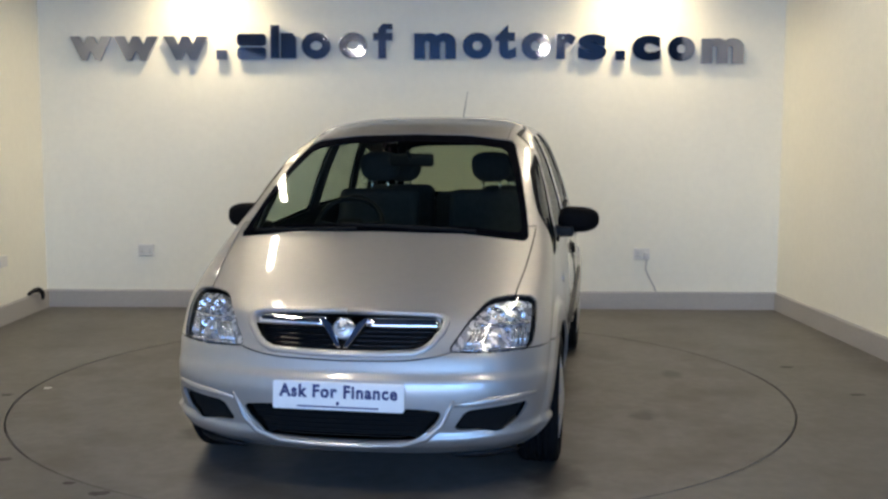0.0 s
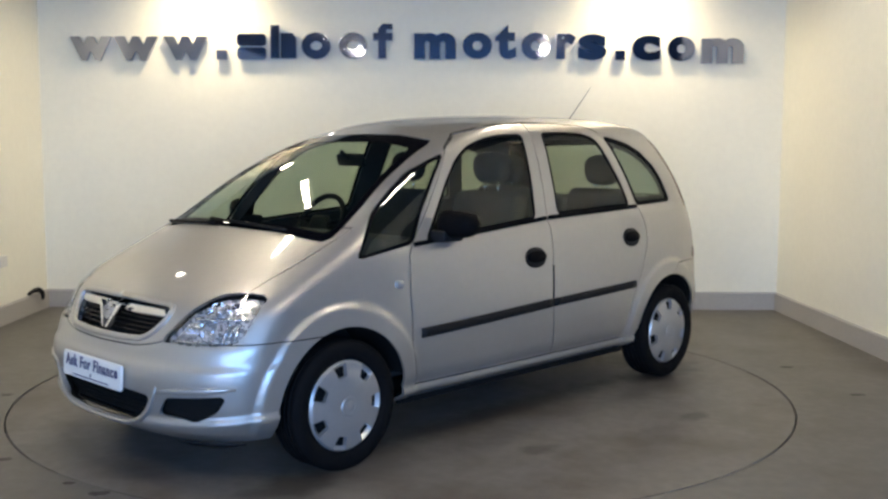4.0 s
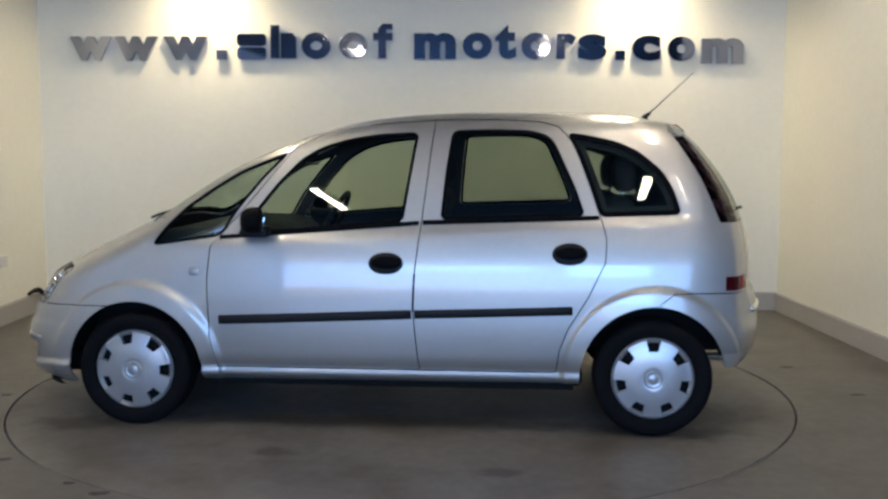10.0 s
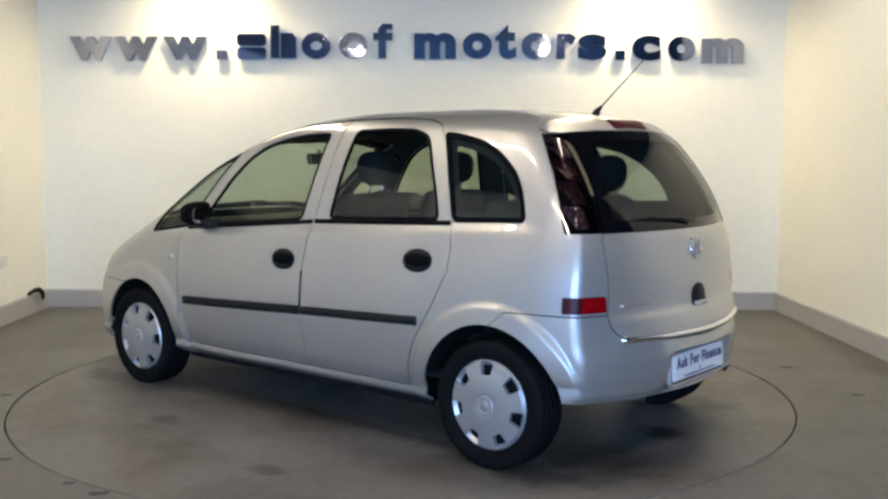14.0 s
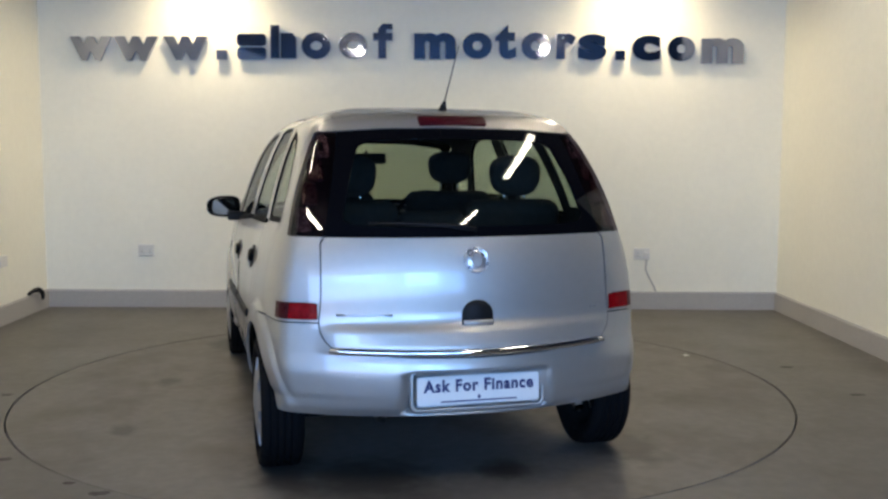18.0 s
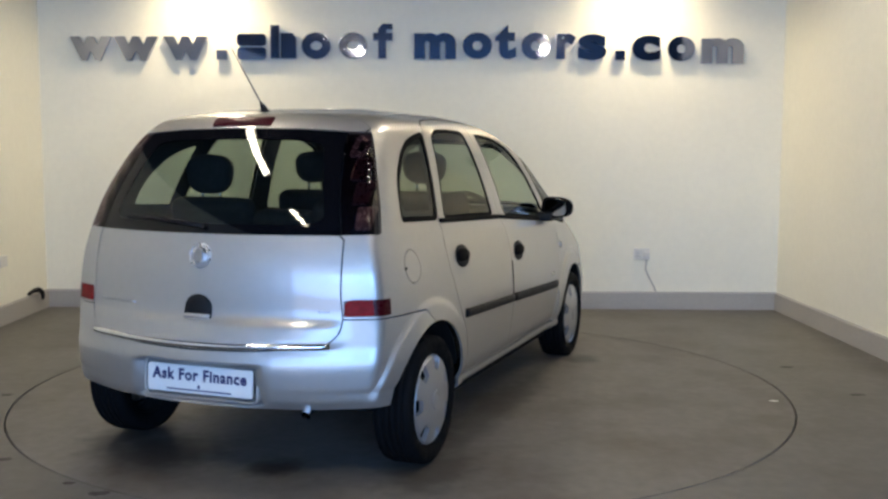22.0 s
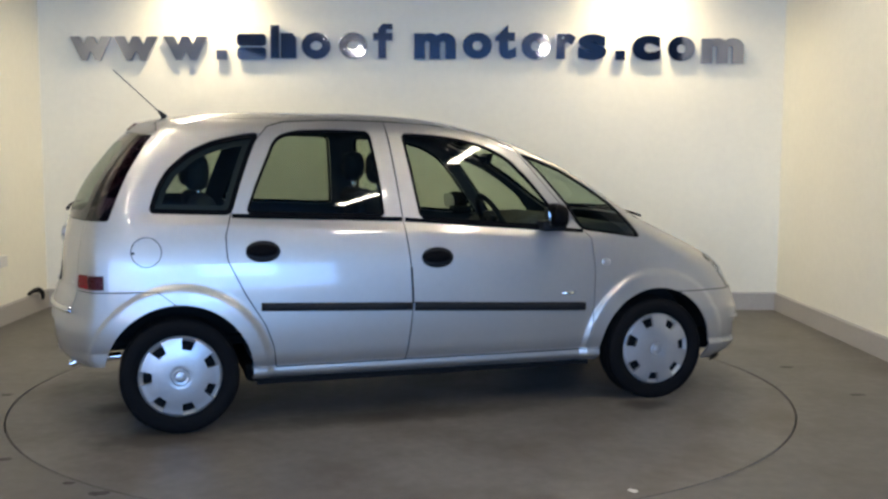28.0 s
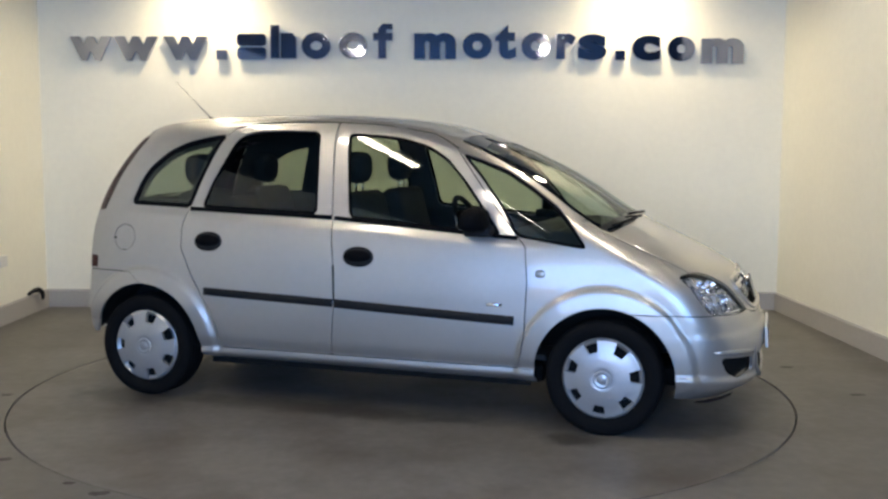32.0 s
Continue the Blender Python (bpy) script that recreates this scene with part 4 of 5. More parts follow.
number_plate("front_plate", nose, Matrix.Translation((2.072, 0, .440)) @ pose(0, 0, 0, 0, -4, 0) @ pose(0, 0, 0, 0, 0, 90), .535, .112, WHITE)
part("plate_holder", box(2.03, -.20, .395, 2.068, .20, .485, .006), PAINT, nose, "")
number_plate("rear_plate", stern, Matrix.Translation((-1.906, -.010, .438)) @ pose(0, 0, 0, 0, 3, 0) @ pose(0, 0, 0, 0, 0, -90), .520, .118, WHITE)
bm = bmesh.new()
rings = []
for grow, y in ((.050, .012), (.047, -.002), (.040, -.006), (.026, -.006), (.020, -.002), (.018, .012)):
    rings.append([bm.verts.new((a, y, b)) for a, b in rounded(-.25 - grow / 2 - .012, -.049 - grow / 2 - .012, .25 + grow / 2 + .012, .049 + grow / 2 + .012, .018 + grow / 4)])
for ra, rb in zip(rings, rings[1:]):
    for i in range(len(ra)):
        bm.faces.new([ra[i], ra[(i + 1) % len(ra)], rb[(i + 1) % len(ra)], rb[i]])
part("plate_surround", bm, PAINT, stern, "silver rounded surround of the rear plate", True, Matrix.Translation((-1.906, -.010, .438)) @ pose(0, 0, 0, 0, 3, 0) @ pose(0, 0, 0, 0, 0, -90))

# ---- the car: tail ----
strip("tailgate_trim", [on_rear(y, z) for y, z in zip(np.linspace(-.585, .585, 33), .608 - .010 * (1 - (np.linspace(-1, 1, 33)) ** 2))], .014, .016, CHROME, tail, "chrome strip along the tailgate's lower edge")
rp, rn = on_rear(-.006, .965)
v, f = lathe([(.001, .010), (.02, .011), (.036, .008), (.042, .004), (.047, .009), (.051, .009), (.054, 0), (.054, -.01)], 36)
mesh_object("tail_badge", v, f, MARK, tail, "plain round chrome emblem", True, Matrix.Translation(rp) @ pose(0, 0, 0, 0, 12, 0) @ pose(0, 0, 0, 0, 0, 90))
part("badge_relief", prism(oval(0, 0, .022, .030, 16), .006, .002), STEEL, tail, "", False, Matrix.Translation(rp + Vector((-.012, 0, 0))) @ pose(0, 0, 0, 0, 12, 0) @ pose(0, 0, 0, 0, 0, -90))
arch = [(.066 * math.cos(math.pi * i / 20), .745 + .060 * math.sin(math.pi * i / 20)) for i in range(21)] + [(-.066, .705), (.066, .705)]
pad("tailgate_handle", [on_rear(y - .006, z) for y, z in arch], .006, BLACK, tail, "black arched tailgate handle recess", .01, .05)
pad("handle_lip", [on_rear(y - .006, z) for y, z in ((.062, .722), (.062, .702), (-.062, .702), (-.062, .722))], .014, PAINT, tail, "", .01, .2)
for y0, y1, nm in ((.56, .34, "script_mark"), (-.53, -.575, "script_mark")):
    strip(nm, [on_rear(y, .748) for y in np.linspace(y0, y1, 6)], .0045, .001, STEEL, tail, "small metal script shown as a bar")
pad("brake_light", [(on_rear(y, z)[0], on_rear(y, z)[1]) for y, z in rounded(-.152, 1.513, .152, 1.552, .010, 3)], .008, BRAKE, car, "dark red high brake light", .006, .1)
for sgn in (1, -1):
    for zz, yy, mt in ((1.435, .580, ROSE), (1.335, .615, DEEP_RED), (1.235, .648, DEEP_RED), (1.130, .677, ROSE)):
        pad("lamp_chamber", [(on_rear(sgn * y, z)[0] - on_rear(sgn * y, z)[1] * .014, on_rear(sgn * y, z)[1]) for y, z in oval(yy, zz, .034, .0485, 24, 7)], .001, mt, tail_units[sgn], "", .001, .8)
# rear wiper
wp = [on_rear(y, z) for y, z in ((-.01, 1.083), (.10, 1.098), (.25, 1.108), (.42, 1.110))]
v, f = tube([p + n * .018 for p, n in wp], [.010, .008, .006, .004], 8)
mesh_object("rear_wiper", v, f, BLACK, tail, "black rear wiper", True)

# aerial
ap, an = on_top(-1.34, -.003)
v, f = tube([ap, ap + Vector((-.012, 0, .020)), ap + Vector((-.035, 0, .040))], [.022, .014, .006], 10)
aerial = mesh_object("aerial", v, f, BLACK, car, "black whip aerial on the roof", True)
v, f = tube([ap + Vector((-.030, 0, .036)), ap + Vector((-.27, 0, .262))], [.0034, .002], 6)
mesh_object("aerial_rod", v, f, BLACK, aerial, "", True)

# windscreen wipers
for y0, y1, z1 in ((.45, -.18, 1.058), (-.10, -.60, 1.035)):
    pts = []
    for k in range(7):
        y = y0 + (y1 - y0) * k / 6
        p, n = on_front(y, 1.040 + (z1 - 1.040) * k / 6 - .012 * (abs(y) / .6) ** 2)
        pts.append(p + n * .014)
    v, f = tube(pts, .008, 8)
    mesh_object("wiper", v, f, DARK, car, "black windscreen wiper blade", True)

# exhaust and underside
v, f = tube([(-1.60, -.48, .345), (-1.74, -.48, .338), (-1.82, -.48, .330), (-1.845, -.48, .314)], .021, 16, False)
mesh_object("exhaust_pipe", v, f, CHROME, car, "bright steel exhaust tail pipe", True)
# a short open pipe on the left, below the bumper
v, f = tube([(-1.60, .38, .322), (-1.84, .38, .318)], .020, 14, False)
mesh_object("left_pipe", v, f, STEEL, car, "short open steel pipe below the rear bumper", True)
part("underbody", box(-.98, -.66, .20, .98, .66, .30, .03), DARK, car, "black underbody between the axles")
for sgn in (1, -1):
    part("sill_flange", box(-.93, min(sgn * .735, sgn * .75), .206, .93, max(sgn * .735, sgn * .75), .26, .002), DARK, car, "black welded flange below the sill")
part("rear_floor", box(-1.68, -.55, .39, -.95, .55, .44, .02), DARK, car, "black boot floor underside")
part("front_tray", box(.95, -.60, .22, 1.90, .60, .32, .03), DARK, car, "black tray below the engine")
part("rear_axle", box(-1.40, -.66, .22, -1.22, .66, .34, .03), DARK, car, "black rear axle beam")
part("silencer", box(-1.68, -.34, .355, -1.46, .30, .43, .03, 3), STEEL, car, "dull steel exhaust silencer", True)
for sgn in (1, -1):
    for hx, hz in HUBS:
        v, f = [], []
        for i in range(25):
            a = radians(14 + 152 * i / 24)
            for y in (.52, min(.825, float(flank(hx + .372 * math.cos(a), hz + .372 * math.sin(a))) - .015)):
                v.append((hx + .372 * math.cos(a), sgn * y, hz + .372 * math.sin(a)))
        f = [(2 * i, 2 * i + 1, 2 * i + 3, 2 * i + 2) for i in range(24)]
        mesh_object("wheel_arch_liner", v, f, DARK, car, "black wheel arch liner", True)
        c = [(hx + .372 * math.cos(radians(14 + 152 * i / 24)), sgn * .525, hz + .372 * math.sin(radians(14 + 152 * i / 24))) for i in range(25)]
        mesh_object("wheel_arch_wall", c, [tuple(range(25))], DARK, car, "")

# ---- the car: wheels ----
def wheel_cover():
    """A silver cover with seven square openings near its rim; axis along y, face at y = 0."""
    R = .203
    DOME = curve([(0, .010), (.045, .010), (.052, .016), (.09, .014), (.13, .009), (.17, .002), (.192, -.001), (.203, -.014)])
    rs = np.concatenate([np.linspace(.004, .16, 14), np.linspace(.163, R, 12)])
    steps = 168
    V = np.array([(r * math.cos(2 * math.pi * i / steps), float(DOME(r)), r * math.sin(2 * math.pi * i / steps)) for r in rs for i in range(steps)])
    k = len(rs)
    T = []
    for a in range(k - 1):
        for i in range(steps):
            j = (i + 1) % steps
            T += [(a * steps + i, (a + 1) * steps + j, (a + 1) * steps + i), (a * steps + i, a * steps + j, (a + 1) * steps + j)]
    T = np.array(T)
    d = (DOME(np.hypot(V[:, 0], V[:, 2]) + .001) - DOME(np.hypot(V[:, 0], V[:, 2]) - .001)) / .002
    r = np.hypot(V[:, 0], V[:, 2])
    N = np.stack([-d * V[:, 0] / r, np.ones(len(r)), -d * V[:, 2] / r], 1)
    N /= np.linalg.norm(N, axis=1)[:, None]

    def holes(P):
        ang = np.arctan2(P[:, 2], P[:, 0])
        rr = np.hypot(P[:, 0], P[:, 2])
        w = (ang - math.pi / 2 + math.pi / 7) % (2 * math.pi / 7) - math.pi / 7
        return np.maximum(np.abs(rr - .166) - .030, np.abs(w * rr) - (.029 + .22 * (rr - .16)))
    return split((V, N, T), holes)[1]


cover_mesh = wheel_cover()


def wheel(x, z, sgn, turn):
    hub = tagged(new("wheel"), "steel road wheel with a silver seven-hole cover")
    hub.parent = car
    hub.matrix_basis = Matrix.Translation((x, sgn * .838, z)) @ pose(0, 0, 0, 0, 0, 0 if sgn > 0 else 180) @ pose(0, 0, 0, 0, turn, 0)
    prof = [(.205, -.150), (.225, -.168), (.262, -.178), (.284, -.168), (.2915, -.140)]
    for y in (-.125, -.095, -.065, -.035):
        prof += [(.2915, y - .004), (.284, y - .003), (.284, y + .003), (.2915, y + .004)]
    prof += [(.2915, -.022), (.287, -.008), (.275, .002), (.255, .007), (.232, .004), (.215, -.004), (.206, -.012), (.196, -.020)]
    v, f = lathe(prof, 72)
    mesh_object("tyre", v, f, RUBBER, hub, "black rubber tyre", True)
    v, f = lathe([(.204, -.15), (.198, -.02), (.190, -.026), (.150, -.045), (.10, -.03), (.06, -.02), (.001, -.02)], 48)
    mesh_object("rim", v, f, DARK, hub, "black steel rim behind the cover", True)
    ob = skin_part("wheel_cover", cover_mesh, COVER, hub, "silver plastic wheel cover", 0, .022)
    v, f = lathe([(.001, .019), (.016, .020), (.022, .016), (.030, .015), (.036, .019), (.041, .019), (.045, .014), (.046, .008)], 32)
    mesh_object("hub_emblem", v, f, COVER, hub, "raised round emblem on the cover", True)
    return hub


for (hx, hz), turns in zip(HUBS, ((12, 20), (0, 38))):
    wheel(hx, hz, 1, turns[0])
    wheel(hx, hz, -1, turns[1])

# ---- the car: cabin ----
def cushion(x0, y0, z0, x1, y1, z1, r):
    return box(x0, y0, z0, x1, y1, z1, r, 4)


def seat(x, y, wide, tilt, head, tall, cloth):
    """A seat with its cushion, back and head restraint."""
    chair = tagged(new("seat"), "dark grey cloth car seat with head restraint")
    chair.parent = car
    part("seat_cushion", cushion(x - .02, y - wide / 2, .50, x + .50, y + wide / 2, .66, .05), cloth, chair, "", True)
    part("backrest", cushion(-.065, -wide / 2, 0, .065, wide / 2, .615, .055), cloth, chair, "", True, pose(x, y, .58, 0, -tilt, 0))
    top = Vector((x - math.sin(radians(tilt)) * .60, y, .58 + math.cos(radians(tilt)) * .60))
    bm = bmesh.new()
    bmesh.ops.create_uvsphere(bm, u_segments=20, v_segments=12, radius=1)
    for v in bm.verts:
        c = [math.copysign(abs(q) ** .74, q) for q in v.co]
        v.co = Vector((c[0] * .066, c[1] * (.124 + .010 * c[2]), c[2] * tall))
    part("head_restraint", bm, cloth, chair, "", True, Matrix.Translation(top + Vector((-.01, 0, head))))
    for s in (-.05, .05):
        v, f = tube([top + Vector((0, s, -.03)), top + Vector((-.005, s, head - .04))], .007, 8)
        mesh_object("restraint_post", v, f, CHROME, chair, "", True)
    return chair


seat(-.04, .345, .50, 14, .152, .092, CLOTH)
seat(-.04, -.345, .50, 14, .152, .092, CLOTH)
seat(-1.02, .40, .46, 16, .134, .098, CLOTH)
seat(-1.02, -.40, .46, 16, .134, .098, CLOTH)
part("rear_bench_middle", cushion(-1.16, -.17, .50, -.52, .17, .66, .05), CLOTH, car, "dark middle rear seat", True)
part("rear_middle_back", cushion(-.06, -.165, 0, .06, .165, .56, .05), CLOTH, car, "dark middle seat back", True, pose(-1.02, 0, .58, 0, -16, 0))
part("cabin_floor", box(-.96, -.70, .33, 1.0, .70, .36, .01), TRIM, car, "dark carpeted cabin floor")
part("boot_floor", box(-1.72, -.50, .455, -.94, .50, .48, .01), TRIM, car, "dark carpeted boot floor")
part("parcel_shelf", box(-1.72, -.60, .965, -1.24, .60, .99, .01), TRIM, car, "dark luggage cover", False)
# dashboard
dash = [(.60, .62), (.62, .86), (.68, .96), (.80, 1.00), (1.05, 1.005), (1.25, .985), (1.30, .90), (1.2, .60)]
v = [(x, y, z) for y in (-.69, .69) for x, z in dash]
k = len(dash)
bm = bmesh.new()
vs = [bm.verts.new(q) for q in v]
for i in range(k):
    bm.faces.new([vs[i], vs[(i + 1) % k], vs[k + (i + 1) % k], vs[k + i]])
bm.faces.new(vs[:k]), bm.faces.new(vs[k:][::-1])
bmesh.ops.bevel(bm, geom=bm.edges[:], offset=.02, segments=2, affect="EDGES")
part("dashboard", bm, TRIM, car, "dark grey moulded dashboard", True)
# steering wheel on the right
sw = tagged(new("steering_wheel"), "black steering wheel")
sw.parent = car
sw.matrix_basis = Matrix.Translation((.50, -.36, .985)) @ pose(0, 0, 0, 0, -28, 0)
v, f = tube([(0, .185 * math.cos(2 * math.pi * i / 40), .185 * math.sin(2 * math.pi * i / 40)) for i in range(41)], .016, 10, False)
mesh_object("wheel_ring", v, f, BLACK, sw, "", True)
part("wheel_boss", box(-.02, -.075, -.065, .03, .075, .055, .025, 3), BLACK, sw, "", True)
for a in (10, 170, 270):
    v, f = tube([(0, .05 * math.cos(radians(a)), .05 * math.sin(radians(a))), (0, .18 * math.cos(radians(a)), .18 * math.sin(radians(a)))], .014, 8)
    mesh_object("wheel_spoke", v, f, BLACK, sw, "", True)
# inside mirror, tipped down towards the driver
im = part("inside_mirror", box(-.015, -.125, -.035, .015, .125, .035, .014, 3), BLACK, car, "black inside rear-view mirror", True, pose(.570, 0, 1.360, 0, 14, -8))
part("mirror_face", box(-.019, -.112, -.027, -.0155, .112, .027, .001), CHROME, im, "silvered mirror face")
v, f = tube([(.01, 0, .01), (.05, 0, .06)], .010, 8)
mesh_object("mirror_stalk", v, f, BLACK, im, "", True)

# ---- the turntable ----
disc_v = [(cx * r, cy * r, z) for r, z in ((TABLE_R - .004, -.03), (TABLE_R, -.028), (TABLE_R, -.003), (TABLE_R - .003, 0), (1.6, 0), (.8, 0)) for cx, cy in ring]
disc_f = [(128 * a + i, 128 * a + (i + 1) % 128, 128 * (a + 1) + (i + 1) % 128, 128 * (a + 1) + i) for a in range(5) for i in range(128)]
disc_f += [tuple(128 * 5 + i for i in range(128))]
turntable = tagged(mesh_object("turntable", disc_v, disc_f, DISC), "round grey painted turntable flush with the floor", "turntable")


def blot(name, x, y, rx, ry, seed, mat, parent, label, height=.0012, kind=""):
    """A flat ragged patch lying on the floor."""
    rnd = random.Random(seed)
    n = 22
    pts = [(x + rx * math.cos(2 * math.pi * i / n) * rnd.uniform(.6, 1.1), y + ry * math.sin(2 * math.pi * i / n) * rnd.uniform(.6, 1.1)) for i in range(n)]
    v = [(a, b, .0002) for a, b in pts] + [(x + (a - x) * .8, y + (b - y) * .8, height) for a, b in pts]
    f = [(i, (i + 1) % n, n + (i + 1) % n, n + i) for i in range(n)] + [tuple(range(n, 2 * n))]
    return mesh_object(name, v, f, mat, parent, label)


blot("paint_chip", -2.13, 0.0, .030, .020, 3, FLAKE, turntable, "small white paint chip")
for px_, py_, rx_, ry_, sd in ((-2.31, -.165, .04, .03, 11), (2.63, -.297, .055, .03, 12), (2.506, .466, .05, .03, 13), (-1.834, -1.402, .04, .03, 14), (-1.267, -1.878, .05, .03, 15), (-1.43, -1.745, .035, .022, 16)):
    tagged(blot("floor_stain", px_, py_, rx_, ry_, sd, SOIL, None, ""), "small dark fixing mark on the floor", "stain", "marks on the floor")

# ---- things on the walls ----
def on_wall(u, z, off):
    return BL + ALONG * u + INTO * off + Vector((0, 0, z))


WALL_TURN = Matrix(((ALONG.x, -INTO.x, 0), (ALONG.y, -INTO.y, 0), (0, 0, 1))).to_4x4()
sign = tagged(new("wall_sign"), "raised mirrored dark blue letters spelling a web address", "sign")
sign.matrix_basis = Matrix.Translation(BL) @ WALL_TURN
GLYPHS = [("w", .298, .661, 2.196, 2.406), ("w", .687, 1.076, 2.196, 2.407), ("w", 1.126, 1.511, 2.203, 2.407), (".", 1.592, 1.68, 2.207, 2.29), ("#", 1.774, 2.029, 2.208, 2.432),
          ("#h", 2.068, 2.293, 2.218, 2.506), ("#o", 2.34, 2.596, 2.213, 2.443), ("#o", 2.668, 2.915, 2.219, 2.443), ("#f", 2.97, 3.138, 2.219, 2.517), ("m", 3.327, 3.694, 2.215, 2.439),
          ("o", 3.752, 4.011, 2.216, 2.444), ("t", 4.038, 4.219, 2.216, 2.513), ("o", 4.266, 4.516, 2.211, 2.445), ("r", 4.572, 4.743, 2.217, 2.436), ("s", 4.764, 5.01, 2.207, 2.431),
          (".", 5.088, 5.173, 2.208, 2.29), ("c", 5.233, 5.479, 2.203, 2.422), ("o", 5.543, 5.78, 2.199, 2.413), ("m", 5.839, 6.204, 2.18, 2.398)]
THICK, STAND = .046, .012


def plain_shape(kind):
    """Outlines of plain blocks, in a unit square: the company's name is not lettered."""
    if kind == "#h":
        return [[(0, 0), (.34, 0), (.34, 1), (0, 1)], [(.40, 0), (1, 0), (1, .60), (.86, .76), (.40, .76)]]
    if kind == "#f":
        return [[(.26, 0), (.66, 0), (.66, .52), (1, .52), (1, .74), (.66, .74), (.70, .84), (1, .84), (1, 1), (.5, 1), (.26, .86), (.26, .74), (0, .74), (0, .52), (.26, .52)]]
    if kind == ".":
        return [[(0, 0), (1, 0), (1, 1), (0, 1)]]
    return [rounded(0, 0, 1, .47, .14), rounded(0, .53, 1, 1, .14)]


for ch, u0, u1, z0, z1 in GLYPHS:
    if ch == "#o":
        # a plain ring
        bm = bmesh.new()
        rings = [[bm.verts.new((u0 + (.5 + k * math.cos(2 * math.pi * i / 36)) * (u1 - u0), y, z0 + (.5 + q * math.sin(2 * math.pi * i / 36)) * (z1 - z0))) for i in range(36)]
                 for k, q, y in ((.5, .5, -STAND), (.5, .5, -STAND - THICK), (.20, .17, -STAND - THICK), (.20, .17, -STAND))]
        for ra, rb in zip(rings, rings[1:] + rings[:1]):
            for i in range(36):
                bm.faces.new([ra[i], ra[(i + 1) % 36], rb[(i + 1) % 36], rb[i]])
        part("sign_block", bm, LETTER, sign, "mirrored ring of the company mark")
    elif ch[0] in "#.":
        bm = bmesh.new()
        for outline in plain_shape(ch):
            fc = bm.faces.new([bm.verts.new((u0 + a * (u1 - u0), -STAND, z0 + b * (z1 - z0))) for a, b in outline])
            for g in bmesh.ops.extrude_face_region(bm, geom=[fc])["geom"]:
                if isinstance(g, bmesh.types.BMVert):
                    g.co.y -= THICK
        part("sign_block", bm, LETTER, sign, "mirrored block of the company mark" if ch[0] == "#" else "")
    else:
        me = text_mesh(ch, 1.0, .5, .052)
        co = np.array([v.co[:] for v in me.vertices])
        lo, hi = co.min(0), co.max(0)
        sx, sz = (u1 - u0) / (hi[0] - lo[0]), (z1 - z0) / (hi[1] - lo[1])
        me.transform(Matrix(((sx, 0, 0, u0 - lo[0] * sx), (0, 0, -THICK, -STAND - THICK / 2), (0, sz, 0, z0 - lo[1] * sz), (0, 0, 0, 1))))
        me.materials.append(LETTER)
        ob = new("sign_letter", me)
        ob.parent = sign


def socket(u0, u1, z0, z1, plugged):
    s = tagged(new("wall_socket"), "white plastic double wall socket" + (" with a plug and grey cable" if plugged else ""), "socket", "sockets")
    s.matrix_basis = Matrix.Translation(on_wall((u0 + u1) / 2, (z0 + z1) / 2, 0)) @ WALL_TURN
    w, h = (u1 - u0) / 2, (z1 - z0) / 2
    part("back_box", prism(rounded(-w, -h, w, h, .006), .030, .003), PLASTIC, s)
    for c in (-w * .5, w * .5):
        part("switch", box(c - .008, -.034, .014, c + .008, -.030, .034, .001), PLASTIC, s)
        for dx, dz, sw_, sh in ((0, .0, .004, .009), (-.011, -.022, .008, .004), (.011, -.022, .008, .004)):
            part("pin_slot", box(c + dx - sw_ / 2, -.0312, dz - sh / 2, c + dx + sw_ / 2, -.0302, dz + sh / 2), DARK, s)
    if plugged:
        part("plug", box(w * .15, -.075, -h * .85, w * .85, -.0315, h * .35, .008), PLASTIC, s)
        v, f = tube([(w * .5, -.055, -h * .8), (w * .5, -.055, -.09), (.030, -.055, -.14), (.060, -.050, -.20), (.115, -.045, -.30), (.13, -.04, -.338)], .006, 8)
        mesh_object("cable", v, f, CABLE, s, "grey cable running down to the skirting", True)


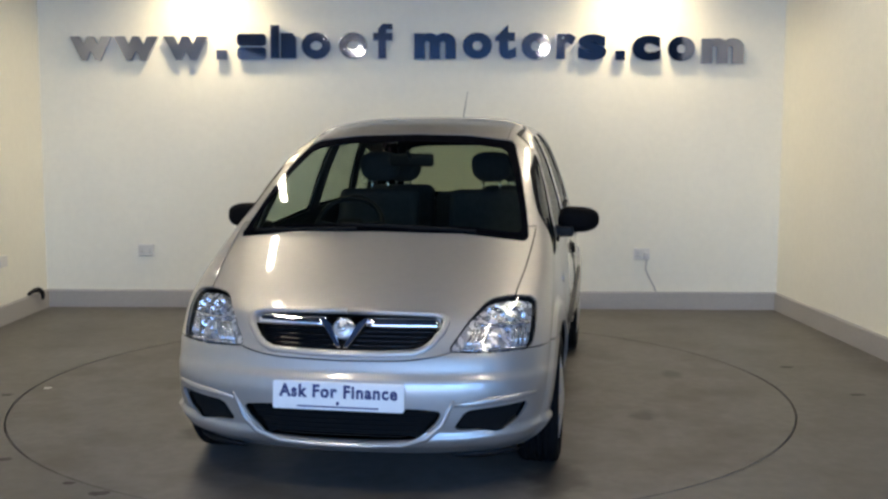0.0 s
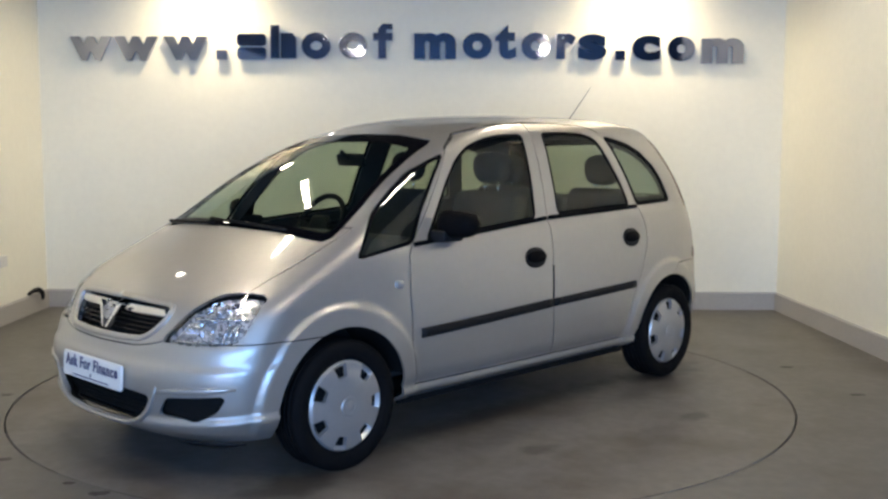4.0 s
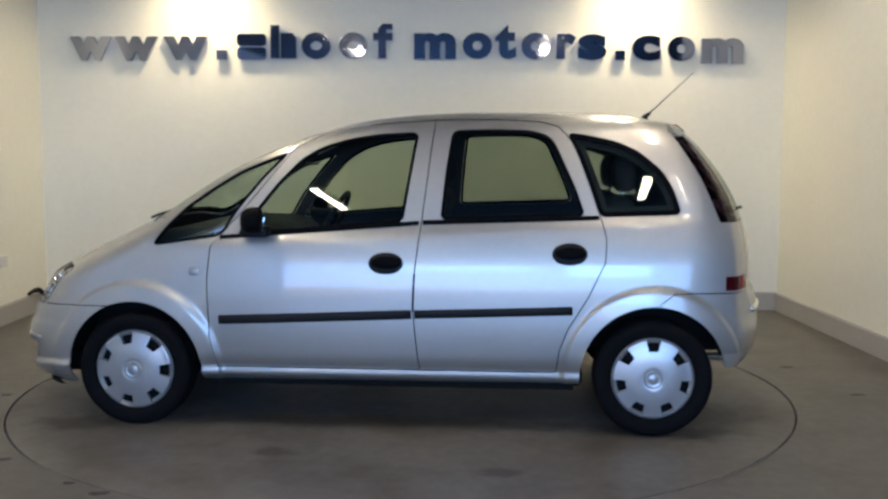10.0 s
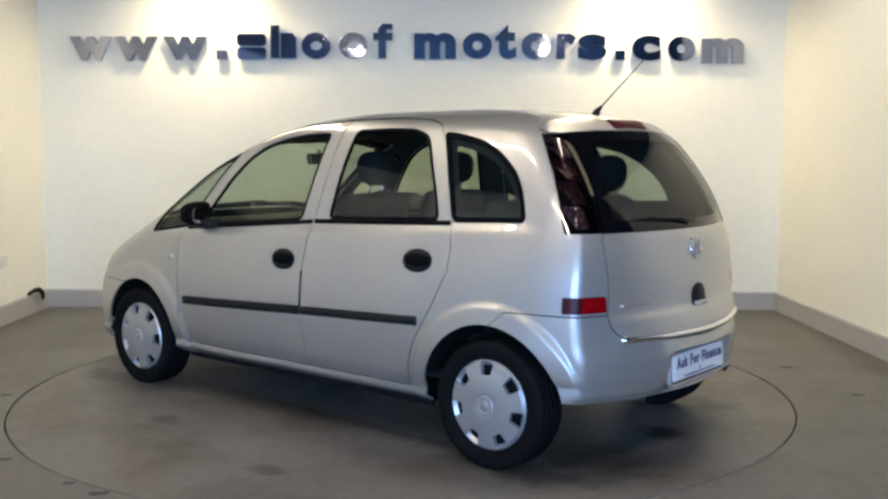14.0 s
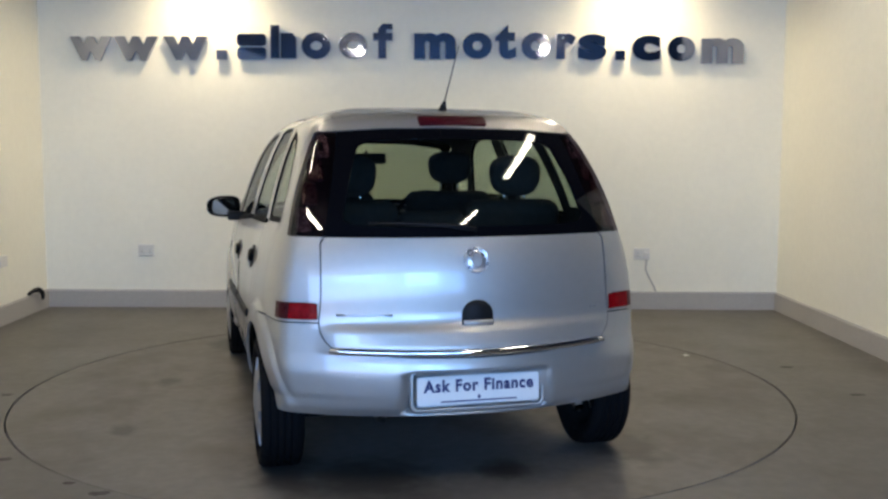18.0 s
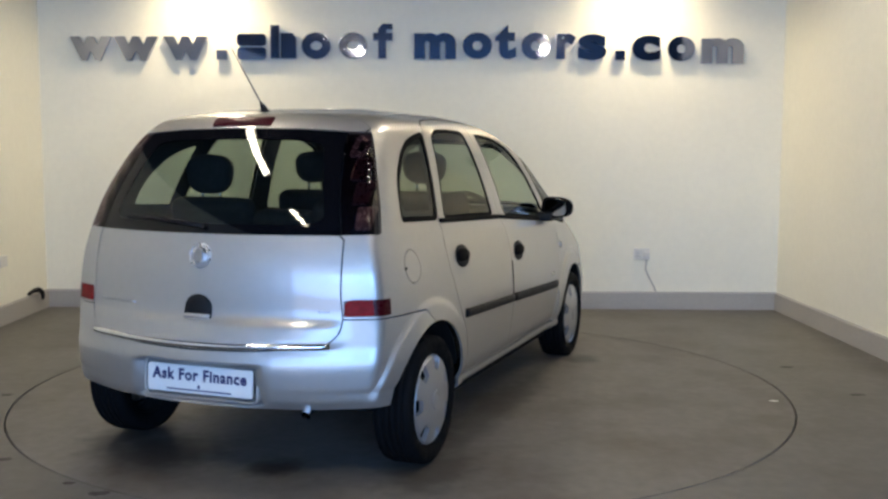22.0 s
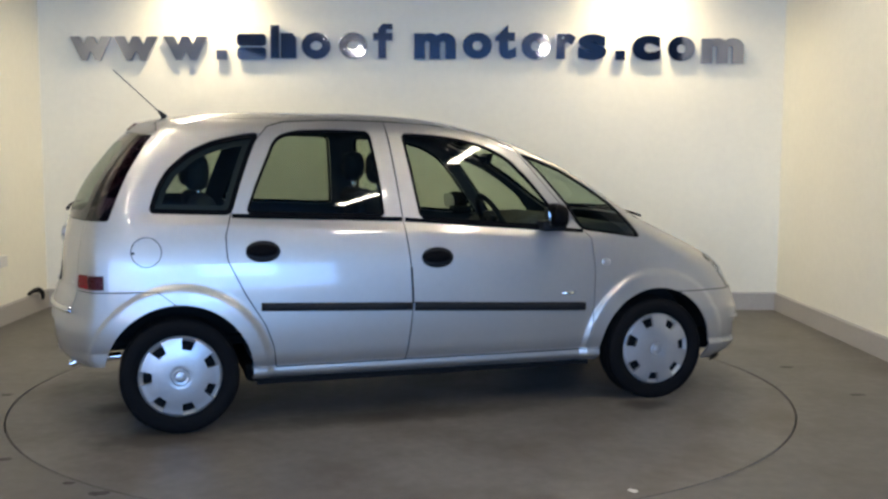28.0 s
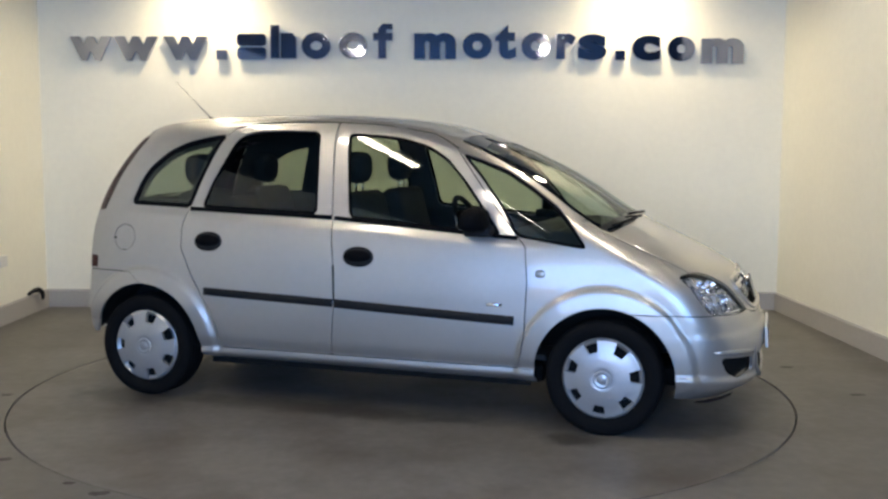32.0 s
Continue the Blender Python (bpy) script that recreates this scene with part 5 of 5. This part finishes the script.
socket(.849, .984, .469, .571, False)
socket(5.292, 5.431, .451, .552, True)
ws = tagged(new("wall_switch"), "white plastic outlet on the side wall", "socket")
ws.matrix_basis = Matrix.Translation((-3.268, 2.22, .515)) @ pose(0, 0, 0, 0, 0, 90)
part("back_box", prism(rounded(-.07, -.045, .07, .045, .006), .03, .003), PLASTIC, ws)
part("switch", box(-.02, -.034, -.02, .02, -.030, .02, .001), PLASTIC, ws)
# black cable end on the skirting by the corner
v, f = tube([(-3.250, 2.73, .172), (-3.235, 2.76, .188), (-3.215, 2.81, .200), (-3.20, 2.85, .200), (-3.19, 2.89, .175), (-3.185, 2.90, .140), (-3.19, 2.905, .105)], [.012, .016, .020, .023, .022, .018, .012], 10)
tagged(mesh_object("cable_end", v, f, BLACK, None, "", True), "black cable connector hanging over the skirting", "cable")

# ---- ceiling lights ----
def batten(x, y0, y1):
    b = tagged(new("ceiling_light"), "white fluorescent batten light on the ceiling", "light", "ceiling lights")
    b.matrix_basis = pose(x, (y0 + y1) / 2, TOP)
    h = (y1 - y0) / 2
    part("housing", box(-.055, -h, -.06, .055, h, 0, .006), PLASTIC, b)
    part("diffuser", box(-.040, -h + .02, -.085, .040, h - .02, -.061, .010, 3), TUBE, b, "glowing white diffuser", True)
    for s in (-1, 1):
        part("end_cap", box(-.045, s * (h - .008) - .010, -.088, .045, s * (h - .008) + .010, -.058, .004), PLASTIC, b)


for bx in (-1.45, 1.45):
    for by in (-3.8, -1.55, .75):
        batten(bx, by - .54, by + .54)


# ---- what moves ----
def motions():
    """The turntable turns clockwise and carries the car round with it."""
    knots = [0, 2, 4, 6, 8, 10, 12, 14.5, 17, 19, 21, 23, 25, 27.5, 30, 32]
    turned = [0.0, -17.69, -34.95, -51.56, -68.32, -85.4, -102.53, -124.65, -147.02, -165.01, -182.74, -200.38, -217.51, -239.41, -261.3, -278.87]
    angle = curve(list(zip(knots, turned)))
    table_rows, car_rows = [], []
    for t in range(0, 33):
        a = float(angle(t))
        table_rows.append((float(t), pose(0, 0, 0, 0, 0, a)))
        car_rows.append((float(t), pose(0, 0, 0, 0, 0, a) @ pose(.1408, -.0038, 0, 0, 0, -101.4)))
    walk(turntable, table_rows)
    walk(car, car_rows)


motions()
